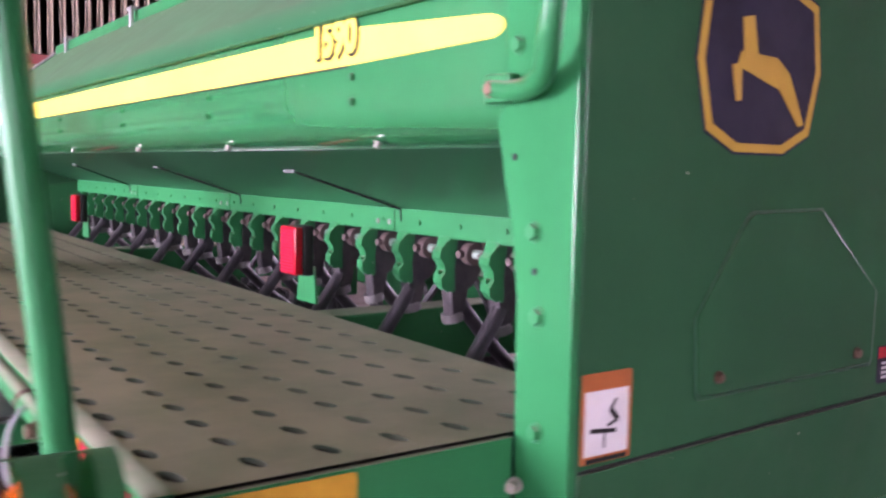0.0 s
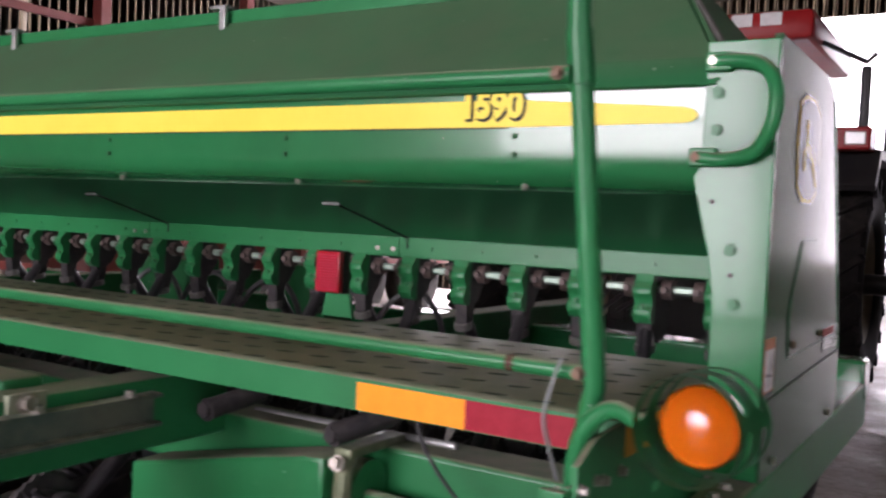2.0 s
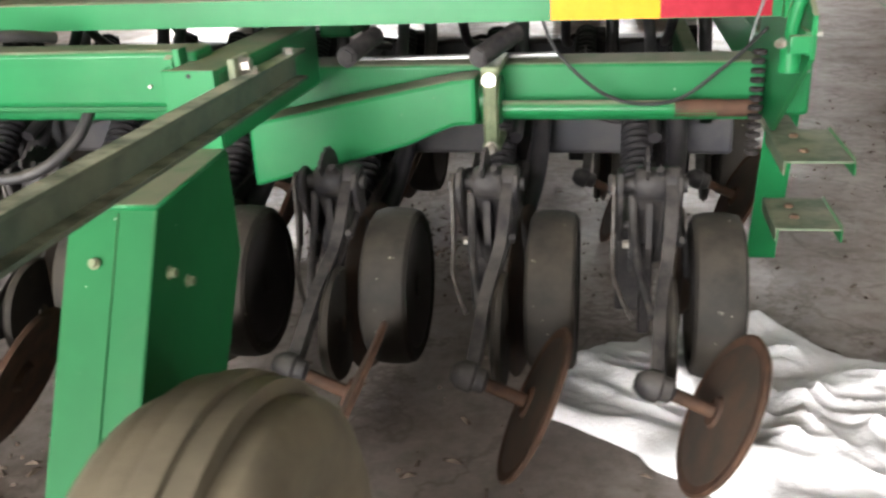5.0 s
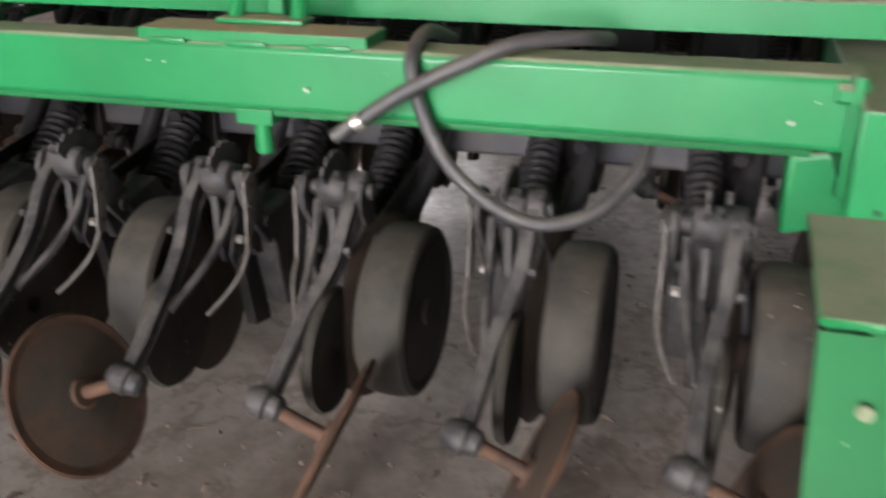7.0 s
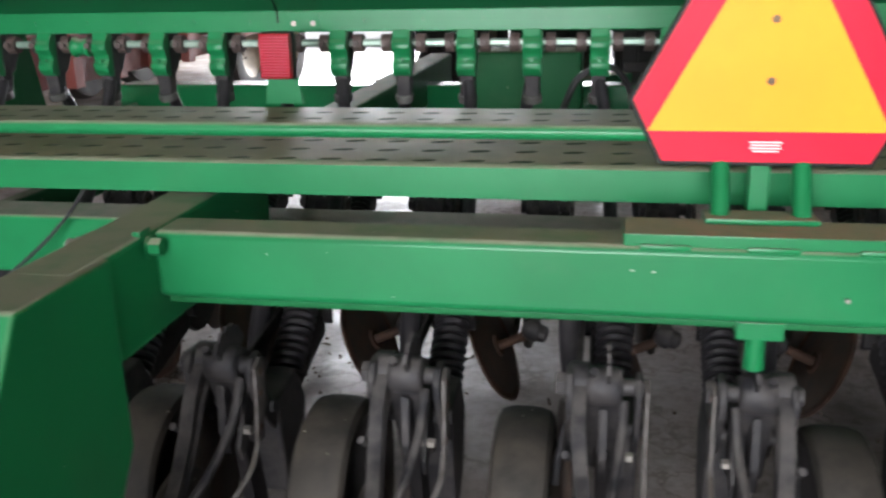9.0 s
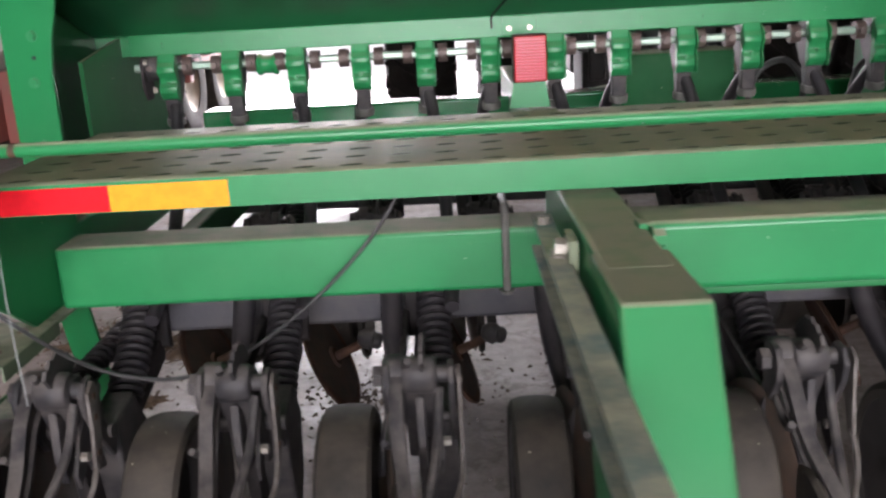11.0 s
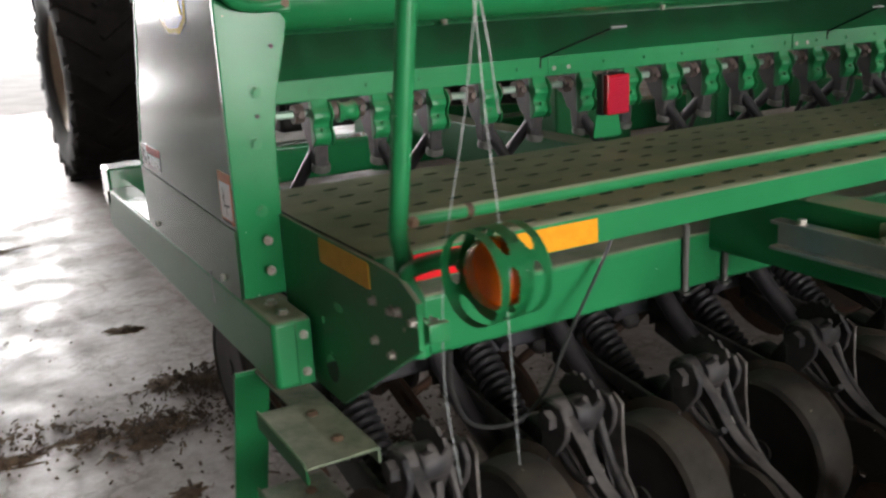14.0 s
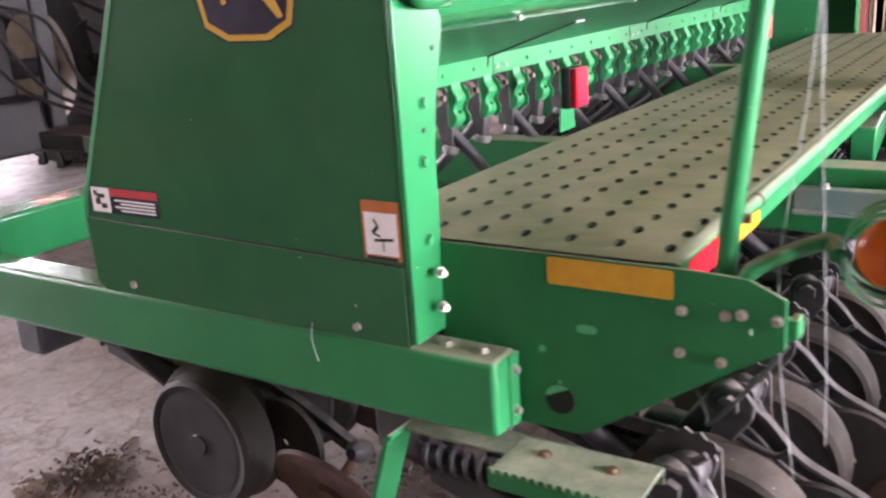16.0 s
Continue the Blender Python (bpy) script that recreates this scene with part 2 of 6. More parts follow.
def sack_material():
    k = Mat("white_woven_sack", 0.5)
    k.colour(k.mix(k.ramp(k.noise(5), 0.4, 0.75), (0.84, 0.84, 0.85), (0.70, 0.70, 0.71)))
    k.bump(k.noise(14, 4, 0.6), 0.5, 0.02)
    return k.m


def concrete():
    k = Mat("worn_concrete", 0.6)
    big = k.ramp(k.noise(0.9, 6, 0.65), 0.35, 0.7)
    col = k.mix(big, (0.335, 0.295, 0.272), (0.215, 0.180, 0.158))
    fine = k.ramp(k.noise(18, 8, 0.7), 0.35, 0.75)
    col = k.mix(k.mul(fine, 0.6), col, (0.085, 0.072, 0.058))
    dirt = k.ramp(k.noise(2.1, 7, 0.72), 0.50, 0.70)
    col = k.mix(k.mul(dirt, 0.70), col, (0.085, 0.058, 0.040))
    speck = k.ramp(k.noise(30, 3, 0.6), 0.70, 0.76)
    col = k.mix(k.mul(speck, 0.8), col, (0.06, 0.045, 0.03))
    vein = k.noise(1.5, 6, 0.62)
    crack = k.mul(k.ramp(vein, 0.482, 0.5), k.ramp(vein, 0.5, 0.518, 1.0, 0.0))
    col = k.mix(k.mul(crack, 0.5), col, (0.075, 0.050, 0.034))
    patch = k.ramp(k.noise(0.55, 3, 0.5), 0.56, 0.66)
    col = k.mix(k.mul(patch, k.ramp(k.noise(6, 6, 0.7), 0.35, 0.65, 0.1, 0.8)), col, (0.095, 0.064, 0.043))
    k.colour(col)
    k.rough(k.ramp(k.noise(3.3, 5), 0.3, 0.7, 0.36, 0.7))
    k.b.inputs["Specular IOR Level"].default_value = 0.5
    k.bump(k.noise(10, 8, 0.7), 0.35, 0.012)
    return k.m


def gravel():
    k = Mat("pale_gravel_yard", 0.9)
    col = k.mix(k.ramp(k.noise(1.2, 6), 0.35, 0.7), (0.50, 0.47, 0.43), (0.40, 0.37, 0.33))
    k.colour(k.mix(k.mul(k.ramp(k.noise(25, 3), 0.5, 0.7), 0.5), col, (0.25, 0.23, 0.2)))
    return k.m


def lens(name, c, rough=0.12, coat=0.5, clear=0.35):
    k = Mat(name, rough, 0, coat)
    k.colour(k.mix(k.ramp(k.noise(6), 0.3, 0.7), c, tuple(v * 0.85 for v in c)))
    k.b.inputs["Transmission Weight"].default_value = clear
    k.b.inputs["IOR"].default_value = 1.45
    return k.m


AMBER = lens("amber_lens", (0.86, 0.17, 0.005), 0.16, 0.12, 0.62)
# lens ribs in a paler red that holds their glint
LENSRIB = plain("glint_red_lens_rib", (0.46, 0.028, 0.075), (0.40, 0.020, 0.055), 0.3, 0, 30, 0, spec=0.3)
REDLENS = plain("red_lens", (0.30, 0.004, 0.010), (0.25, 0.003, 0.008), 0.3, 0, 8, 0, spec=0.3)
SACK, CONCRETE, GRAVEL = sack_material(), concrete(), gravel()
GLASS = Mat("cab_glass", 0.03)
GLASS.colour((0.85, 0.9, 0.9))
GLASS.b.inputs["Transmission Weight"].default_value = 1.0
GLASS = GLASS.m

# ---- mesh helpers ----


def link_mesh(name, bm, mat, smooth=False):
    me = bpy.data.meshes.new(name)
    bmesh.ops.recalc_face_normals(bm, faces=bm.faces)
    if smooth:
        # broad flats between narrow rounded edges stay flat
        for f in bm.faces:
            beside = [o.calc_area() for e in f.edges for o in e.link_faces if o is not f]
            f.smooth = not beside or f.calc_area() < 4 * max(beside)
        rounds = [f.smooth for f in bm.faces]
    bm.to_mesh(me)
    bm.free()
    me.materials.append(mat)
    if smooth:
        me.set_sharp_from_angle(angle=radians(38))
        me.polygons.foreach_set("use_smooth", rounds)
    return me


def part(name, bm, mat, parent, label="", smooth=True):
    """One mesh object under a thing or under a part, with its points in the parent's metres."""
    ob = new(name, bm if isinstance(bm, bpy.types.Mesh) else link_mesh(name, bm, mat, smooth))
    if parent:
        ob.parent = parent
    if label:
        ob["label"] = label
    return ob


def pieces(name, bm, mat, parent, label="", smooth=True):
    """Each separate piece of a mesh as an object of its own; a head on its washer stays one piece."""
    left, groups = set(bm.verts), []
    while left:
        todo, isle = [left.pop()], []
        while todo:
            v = todo.pop()
            isle.append(v)
            for e in v.link_edges:
                o = e.other_vert(v)
                if o in left:
                    left.discard(o)
                    todo.append(o)
        lo = [min(v.co[i] for v in isle) - 0.0005 for i in range(3)]
        hi = [max(v.co[i] for v in isle) + 0.0005 for i in range(3)]
        for g in [g for g in groups if all(g[1][i] <= hi[i] and lo[i] <= g[2][i] for i in range(3))]:
            groups.remove(g)
            isle = isle + g[0]
            lo, hi = [min(a, b) for a, b in zip(lo, g[1])], [max(a, b) for a, b in zip(hi, g[2])]
        groups.append((isle, lo, hi))
    for isle, lo, hi in groups:
        one, at = bmesh.new(), Vector([(a + b) / 2 for a, b in zip(lo, hi)])
        new_of = {v: one.verts.new(v.co - at) for v in isle}
        for f in {f for v in isle for f in v.link_faces}:
            one.faces.new([new_of[v] for v in f.verts])
        part(name, one, mat, parent, label, smooth).location = at
    bm.free()


def shared(name, me, parent, at=(0, 0, 0), label=""):
    ob = new(name, me)
    ob.parent = parent
    ob.location = at
    if label:
        ob["label"] = label
    return ob


def thing(name, label, category, group="", kind="", at=(0, 0, 0)):
    ob = new(name)
    ob.location = at
    ob.empty_display_size = 0.2
    return tagged(ob, label, category, group, kind)


def BM():
    return bmesh.new()


def box(bm, x0, x1, y0, y1, z0, z1, bevel=0.0, m=None, seg=2):
    r = bmesh.ops.create_cube(bm, size=1.0)
    vs = r["verts"]
    for v in vs:
        v.co = Vector(((x0 + x1) / 2 + v.co.x * (x1 - x0), (y0 + y1) / 2 + v.co.y * (y1 - y0), (z0 + z1) / 2 + v.co.z * (z1 - z0)))
    if bevel:
        es = list({e for v in vs for e in v.link_edges})
        r2 = bmesh.ops.bevel(bm, geom=es, offset=bevel, segments=seg, affect="EDGES", profile=0.5)
        vs = list({v for f in r2["faces"] for v in f.verts} | {v for v in vs if v.is_valid})
    if m:
        bmesh.ops.transform(bm, matrix=m, verts=vs)
    return bm


def rod(bm, a, b, r, seg=14, r2=None):
    a, b = Vector(a), Vector(b)
    d = b - a
    m = Matrix.Translation((a + b) / 2) @ d.to_track_quat("Z", "Y").to_matrix().to_4x4()
    bmesh.ops.create_cone(bm, cap_ends=True, segments=seg, radius1=r, radius2=r if r2 is None else r2, depth=d.length, matrix=m)
    return bm


def sweep(bm, pts, r, seg=10, closed=False):
    """A round tube along points."""
    pts = [Vector(p) for p in pts]
    rings, n = [], len(pts)
    normal = None
    for i, p in enumerate(pts):
        d = (pts[min(i + 1, n - 1)] - pts[max(i - 1, 0)]).normalized()
        if normal is None:
            normal = d.orthogonal().normalized()
        normal = (normal - d * normal.dot(d)).normalized()
        side = d.cross(normal)
        rr = r[i] if isinstance(r, (list, tuple)) else r
        rings.append([bm.verts.new(p + rr * (math.cos(a) * normal + math.sin(a) * side)) for a in (2 * math.pi * k / seg for k in range(seg))])
    for a, b in zip(rings, rings[1:]):
        for k in range(seg):
            bm.faces.new((a[k], a[(k + 1) % seg], b[(k + 1) % seg], b[k]))
    bm.faces.new(rings[0][::-1])
    bm.faces.new(rings[-1])
    return bm


def curve_pts(ctrl, n=10):
    """Catmull-Rom points through control points."""
    c = [Vector(p) for p in ctrl]
    c = [2 * c[0] - c[1]] + c + [2 * c[-1] - c[-2]]
    out = []
    for i in range(1, len(c) - 2):
        for k in range(n):
            t = k / n
            out.append(0.5 * (2 * c[i] + (c[i + 1] - c[i - 1]) * t + (2 * c[i - 1] - 5 * c[i] + 4 * c[i + 1] - c[i + 2]) * t * t
                              + (3 * c[i] - c[i - 1] - 3 * c[i + 1] + c[i + 2]) * t ** 3))
    return out + [c[-2]]


def prism(bm, poly, axis, a, b, bevel=0.0):
    """A polygon pushed along an axis. axis x: poly is (y, z); y: (x, z); z: (x, y)."""
    def at(p, d):
        return {"x": (d, p[0], p[1]), "y": (p[0], d, p[1]), "z": (p[0], p[1], d)}[axis]
    lo = [bm.verts.new(at(p, a)) for p in poly]
    hi = [bm.verts.new(at(p, b)) for p in poly]
    fs = [bm.faces.new(lo[::-1]), bm.faces.new(hi)]
    for i in range(len(poly)):
        j = (i + 1) % len(poly)
        fs.append(bm.faces.new((lo[i], lo[j], hi[j], hi[i])))
    if bevel:
        bmesh.ops.recalc_face_normals(bm, faces=fs)
        es = list({e for f in fs for e in f.edges})
        bmesh.ops.bevel(bm, geom=es, offset=bevel, segments=2, affect="EDGES", profile=0.5)
    return bm


def lathe(bm, profile, centre, axis, seg=32):
    """A profile of (radius, distance along the axis) turned round an axis through centre."""
    m = Matrix.Translation(centre) @ Vector(axis).to_track_quat("Z", "Y").to_matrix().to_4x4()
    rings = []
    for r, h in profile:
        if r < 1e-6:
            rings.append([bm.verts.new(m @ Vector((0, 0, h)))])
        else:
            rings.append([bm.verts.new(m @ Vector((r * math.cos(2 * math.pi * k / seg), r * math.sin(2 * math.pi * k / seg), h))) for k in range(seg)])
    for a, b in zip(rings, rings[1:]):
        for k in range(seg):
            j = (k + 1) % seg
            if len(a) == 1 and len(b) == 1:
                continue
            if len(a) == 1:
                bm.faces.new((a[0], b[k], b[j]))
            elif len(b) == 1:
                bm.faces.new((a[k], b[0], a[j]))
            else:
                bm.faces.new((a[k], b[k], b[j], a[j]))
    return bm


def bolt(bm, at, axis, r=0.011, h=0.008, washer=True):
    """A hexagon head on a washer."""
    p, d = Vector(at), Vector(axis).normalized()
    if washer:
        rod(bm, p, p + d * 0.002, r * 1.35, 12)
    rod(bm, p + d * 0.002, p + d * (0.002 + h), r, 6)
    return bm


def helix(bm, a, b, radius, wire, turns, seg=8, per=14):
    a, b = Vector(a), Vector(b)
    d = b - a
    q = d.to_track_quat("Z", "Y")
    n = int(turns * per)
    pts = [a + d * (i / n) + q @ Vector((radius * math.cos(2 * math.pi * i / per), radius * math.sin(2 * math.pi * i / per), 0)) for i in range(n + 1)]
    return sweep(bm, pts, wire, seg)


def flat(bm, poly3):
    bm.faces.new([bm.verts.new(p) for p in poly3])
    return bm


def decal(poly, plane, at, thick=0.0015):
    """A thin sheet on a wall: plane x takes (y, z), plane y takes (x, z). thick's sign is the side it rises to."""
    return prism(BM(), poly, plane, at, at + thick)


def oval(cx, cy, rx, ry, n=20, power=2.0):
    out = []
    for k in range(n):
        a = 2 * math.pi * k / n
        c, s = math.cos(a), math.sin(a)
        out.append((cx + rx * math.copysign(abs(c) ** (2 / power), c), cy + ry * math.copysign(abs(s) ** (2 / power), s)))
    return out


def rounded(x0, x1, y0, y1, r, n=5):
    out = []
    for cx, cy, a0 in ((x1 - r, y1 - r, 0), (x0 + r, y1 - r, 90), (x0 + r, y0 + r, 180), (x1 - r, y0 + r, 270)):
        for k in range(n + 1):
            a = radians(a0 + 90 * k / n)
            out.append((cx + r * math.cos(a), cy + r * math.sin(a)))
    return out

# ---- structure ----


def structure(name, bm, mat, label, category, smooth=False):
    return tagged(new(name, link_mesh(name, bm, mat, smooth)), label, category, kind="structure")


W, NORTH, SOUTH, TALL = 9.0, 14.0, -10.2, 5.2

bm = BM()
bmesh.ops.create_grid(bm, x_segments=2, y_segments=2, size=400)
bmesh.ops.translate(bm, vec=(0, 0, -0.03), verts=bm.verts)
structure("ground", bm, GRAVEL, "pale gravel yard that runs to the horizon outside", "ground")

k = Mat("bright_overcast_distance", 1.0)
k.colour((0.8, 0.8, 0.8))
k.b.inputs["Emission Color"].default_value = (1.0, 0.99, 0.97, 1)
k.b.inputs["Emission Strength"].default_value = 9.0
for name, y in (("backdrop_north", 60.0), ("backdrop_south", -50.0)):
    structure(name, box(BM(), -90, 90, y - 0.05, y + 0.05, -0.03, 40), k.m, "bright hazy daylight beyond the yard", "backdrop")

bm = BM()
for x0, x1 in ((-W, -4.6), (-4.6, 4.4), (4.4, W)):
    for y0, y1 in ((SOUTH, -0.62), (-0.62, 5.4), (5.4, NORTH)):
        box(bm, x0 + 0.002, x1 - 0.002, y0 + 0.002, y1 - 0.002, -0.15, 0.0, 0.004, seg=1)
structure("floor", bm, CONCRETE, "worn stained concrete shed floor with sawn joints", "floor")


def siding(x0, x1, z0, z1):
    """A ribbed steel sheet profile along its length."""
    bm = BM()
    n = int((x1 - x0) / 0.15)
    prev = None
    for i in range(n):
        a = x0 + i * 0.15
        for dx, d in ((0, 0), (0.09, 0), (0.105, 0.022), (0.135, 0.022)):
            cur = [bm.verts.new((a + dx, d, z0)), bm.verts.new((a + dx, d, z1))]
            if prev:
                bm.faces.new((prev[0], cur[0], cur[1], prev[1]))
            prev = cur
    cur = [bm.verts.new((x1, 0, z0)), bm.verts.new((x1, 0, z1))]
    bm.faces.new((prev[0], cur[0], cur[1], prev[1]))
    bmesh.ops.solidify(bm, geom=bm.faces[:], thickness=0.03)
    return bm


def wall(name, m, pieces, label):
    bm = BM()
    for p in pieces:
        q = siding(*p)
        me = bpy.data.meshes.new("tmp")
        q.to_mesh(me)
        q.free()
        bm.from_mesh(me)
        bpy.data.meshes.remove(me)
    bmesh.ops.transform(bm, matrix=m, verts=bm.verts)
    return structure(name, bm, SIDING, label, "wall")


wall("wall_west", Matrix.Translation((-W, 0, 0)) @ Matrix.Rotation(radians(90), 4, "Z"), [(SOUTH, NORTH, 0, TALL)], "cream ribbed steel wall of the shed")
# the east opening is out of view, added to go with the side fill
wall("wall_east", Matrix.Translation((W, 0, 0)) @ Matrix.Rotation(radians(90), 4, "Z"), [(SOUTH, -7.6, 0, TALL), (-3.4, NORTH, 0, TALL), (-7.6, -3.4, 3.9, TALL)], "cream ribbed steel wall with an unseen opening added for side light")
wall("wall_south", Matrix.Translation((0, SOUTH, 0)), [(-W, -4.1, 0, TALL), (1.6, W, 0, TALL), (-4.1, 1.6, 4.4, TALL)], "cream ribbed steel wall with an open doorway")
wall("wall_north", Matrix.Translation((0, NORTH, 0)), [(-W, -6.1, 0, TALL), (4.3, W, 0, TALL), (-6.1, 4.3, 4.8, TALL)], "cream ribbed steel wall with a wide open doorway")
bm = BM()
prism(bm, [(-W - 0.3, TALL), (0, TALL + 1.6), (W + 0.3, TALL), (W + 0.3, TALL + 0.06), (0, TALL + 1.66), (-W - 0.3, TALL + 0.06)], "y", SOUTH - 0.3, NORTH + 0.3)
for y in (SOUTH, NORTH):
    prism(bm, [(-W, TALL), (W, TALL), (0, TALL + 1.6)], "y", y - 0.02, y + 0.02)
structure("ceiling", bm, ROOFTIN, "dark weathered roof of the shed on its gables", "ceiling")
for k, (x, y) in enumerate([(s * (W - 0.16), y) for s in (-1, 1) for y in (-7.5, -4.5, -1.5, 1.5, 4.5, 7.5, 10.5)]):
    bm = box(BM(), x - 0.1, x + 0.1, y - 0.09, y + 0.09, 0.0, TALL, 0.01)
    structure("wall_post", bm, POSTRED, "oxide red steel post against the shed wall", "post")
for s in (-1, 1):
    bm = BM()
    for z in (1.2, 2.6, 4.0):
        box(bm, s * (W - 0.06) - 0.03, s * (W - 0.06) + 0.03, SOUTH + 0.1, NORTH - 0.1, z - 0.06, z + 0.06, 0.006)
    structure("wall_girt", bm, POSTRED, "oxide red steel rails along the shed wall", "rail")

# ---- grain drill ----
drill = thing("grain_drill", "dusty green grain drill with long seed box parked on concrete", "grain drill")

# main frame: cross tubes and fore-and-aft rails
def tube(x0, x1, y0, y1, z0, z1, name="frame_tube", mat=GREEN, parent=None, bevel=0.012, label=""):
    return part(name, box(BM(), x0, x1, y0, y1, z0, z1, bevel, seg=3), mat, parent or drill, label)


main_tube = tube(-2.31, 2.31, 0.314, 0.46, 0.643, 0.795, "main_tube", label="green square main tube with a dusty top")
for s in (-1, 1):
    side = tube(s * 2.375 - 0.045, s * 2.375 + 0.045, 0.31, 2.2, 0.655, 0.812, "side_rail", GREEN)
    bm = BM()
    for dz in (0.69, 0.775):
        bolt(bm, (s * 2.352, 0.3055, dz), (0, -1, 0), 0.008)
    for y in (0.36, 0.44):
        bolt(bm, (s * 2.375, y, 0.812), (0, 0, 1), 0.011)
    for y in (0.62, 1.30):
        bolt(bm, (s * 2.421, y, 0.84), (s, 0, 0), 0.009)
    pieces("rail_bolt", bm, BOLT, side, "zinc bolt head")
    part("rail_end_strip", box(BM(), *sorted((s * 2.334, s * 2.370)), 0.3055, 0.3095, 0.660, 0.808, 0.0015), GREEN, side, "narrow bolted strip on the rail end")
    # thin extra strip that mirrors the doorway, for the glare on the rail
    part("rail_glare_strip", box(BM(), s * 2.375 - 0.042, s * 2.375 + 0.042, 1.44, 2.115, 0.8125, 0.816, 0.001), GLOSSGREEN, side, "glossy strip added on the rail to catch glare")
tube(-2.42, 2.42, 2.12, 2.27, 0.74, 0.89, "front_tube", GLOSSGREEN)
for s in (-1, 1):
    part("fore_and_aft_tube", box(BM(), *sorted((s * 1.01, s * 1.12)), 0.76, 2.75, 0.80, 0.965, 0.01), GREEN_D, drill, "green fore-and-aft tube with a dusty top")
# hitch tongue towards the tractor
for s in (-1, 1):
    part("tongue_tube", sweep(BM(), [(s * 1.2, 2.27, 0.75), (s * 0.12, 4.6, 0.62)], 0.07, 4), GREEN, drill)
tube(-0.16, 0.16, 4.5, 5.1, 0.56, 0.68, "hitch_plate", IRON)
tube(-0.75, -0.35, 1.55, 1.75, 0.78, 1.08, "valve_bracket", GREEN_D)
tube(0.15, 0.45, 1.55, 1.75, 0.78, 1.10, "valve_bracket", GREEN_D)

# black toolbars that carry the openers
for y in (0.60, 1.99):
    part("toolbar", box(BM(), -2.28, 2.28, y, y + 0.12, 0.468, 0.588, 0.012), TOOLBAR, drill, "dusty blue-black square toolbar")
for s in (-1, 1):
    for y0, y1 in ((0.62, 1.98),):
        tube(s * 2.2 - 0.03, s * 2.2 + 0.03, y0 - 0.02, y1 + 0.05, 0.55, 0.66, "toolbar_link", GREEN_D)
for x in (-1.245, -1.095):
    bm = sweep(BM(), [(x, 0.303, 0.645), (x, 0.303, 0.83), (x, 0.32, 0.845), (x, 0.46, 0.845), (x, 0.475, 0.83)], 0.009, 8)
    bolt(bm, (x, 0.303, 0.645), (0, 0, -1), 0.014)
    part("u_bolt", bm, CAPGREY, drill, "bare steel u-bolt round the tube")

# rear frame: beam, arms, wheel legs
rear_beam = tube(-1.04, 1.06, -0.245, -0.143, 0.811, 0.936, "rear_beam", bevel=0.014, label="green rear beam with a dusty top")
part("beam_strip", box(BM(), -1.03, 0.99, -0.225, -0.16, 0.796, 0.8105, 0.003), GREEN_D, rear_beam)
for x in (0.12, 0.95):
    bm = BM()
    rod(bm, (x, -0.247, 0.86), (x, -0.255, 0.86), 0.004, 6)
    pieces("grease_mark", bm, BOLT, rear_beam)
sign_plate = part("sign_base_plate", box(BM(), -0.225, 0.238, -0.247, -0.145, 0.9365, 0.958, 0.003), GREEN, rear_beam)
bm = BM()
for x in (-0.16, 0.005, 0.17):
    box(bm, x - 0.04, x + 0.04, -0.2535, -0.2475, 0.932, 0.942, 0.003)
pieces("weld_bead", bm, GREEN, sign_plate)
for x in (-0.068, 0.062):
    part("sign_post", rod(BM(), (x, -0.150, 0.958), (x, -0.088, 1.080), 0.0155, 14), GREEN, sign_plate)
part("sign_post", box(BM(), -0.020, 0.014, -0.108, -0.078, 0.945, 1.080, 0.003), GREEN, sign_plate)
part("sign_post_foot", box(BM(), -0.095, 0.085, -0.180, -0.12, 0.9585, 0.968, 0.003), GREEN, sign_plate)
bm = box(BM(), -0.04, 0.035, -0.235, -0.165, 0.780, 0.8105, 0.002)
rod(bm, (-0.003, -0.20, 0.80), (-0.003, -0.20, 0.716), 0.017, 14)
part("jack_socket", bm, GREEN, rear_beam)

# slow vehicle sign: truncated triangle with a red border
slow = part("warning_sign", prism(BM(), [(-0.170, 1.022), (0.170, 1.022), (0.2245, 1.132), (0.052, 1.452), (-0.052, 1.452), (-0.2245, 1.132)], "y", 0.020, 0.034, 0.003), BLACKNUM, drill,
            "slow vehicle warning sign, amber triangle with red border")
slow.location = (0, -0.136, 0.020)
part("red_border", prism(BM(), [(-0.164, 1.030), (0.164, 1.030), (0.2155, 1.132), (0.048, 1.444), (-0.048, 1.444), (-0.2155, 1.132)], "y", 0.0165, 0.0199), SMVRED, slow)
part("amber_triangle", prism(BM(), [(-0.190, 1.081), (0.190, 1.081), (0.0, 1.432)], "y", 0.0140, 0.0164), SMVORANGE, slow)
bm = BM()
for z in (1.260, 1.163):
    bolt(bm, (0, 0.0139, z), (0, -1, 0), 0.005, 0.003)
pieces("sign_bolt", bm, RUSTBOLT, slow)
bm = BM()
for i, w in enumerate((0.052, 0.046, 0.050, 0.040)):
    box(bm, -w / 2, w / 2, 0.0156, 0.0164, 1.062 - i * 0.005, 1.0645 - i * 0.005)
part("small_print", bm, WHITE, slow)


def arm(s, tail, top, name):
    return part(name, box(BM(), s * 1.093 - 0.056, s * 1.093 + 0.056, tail, 0.32, 0.745, top, 0.010), GREEN, drill, "green wheel arm with a dusty top")


right_arm = arm(1, -0.345, 0.912, "wheel_arm")
arm(-1, -0.50, 0.937, "wheel_arm")
part("arm_cap", box(BM(), 1.036, 1.149, -0.357, -0.344, 0.748, 0.914, 0.004), GREEN, right_arm)
bm = BM()
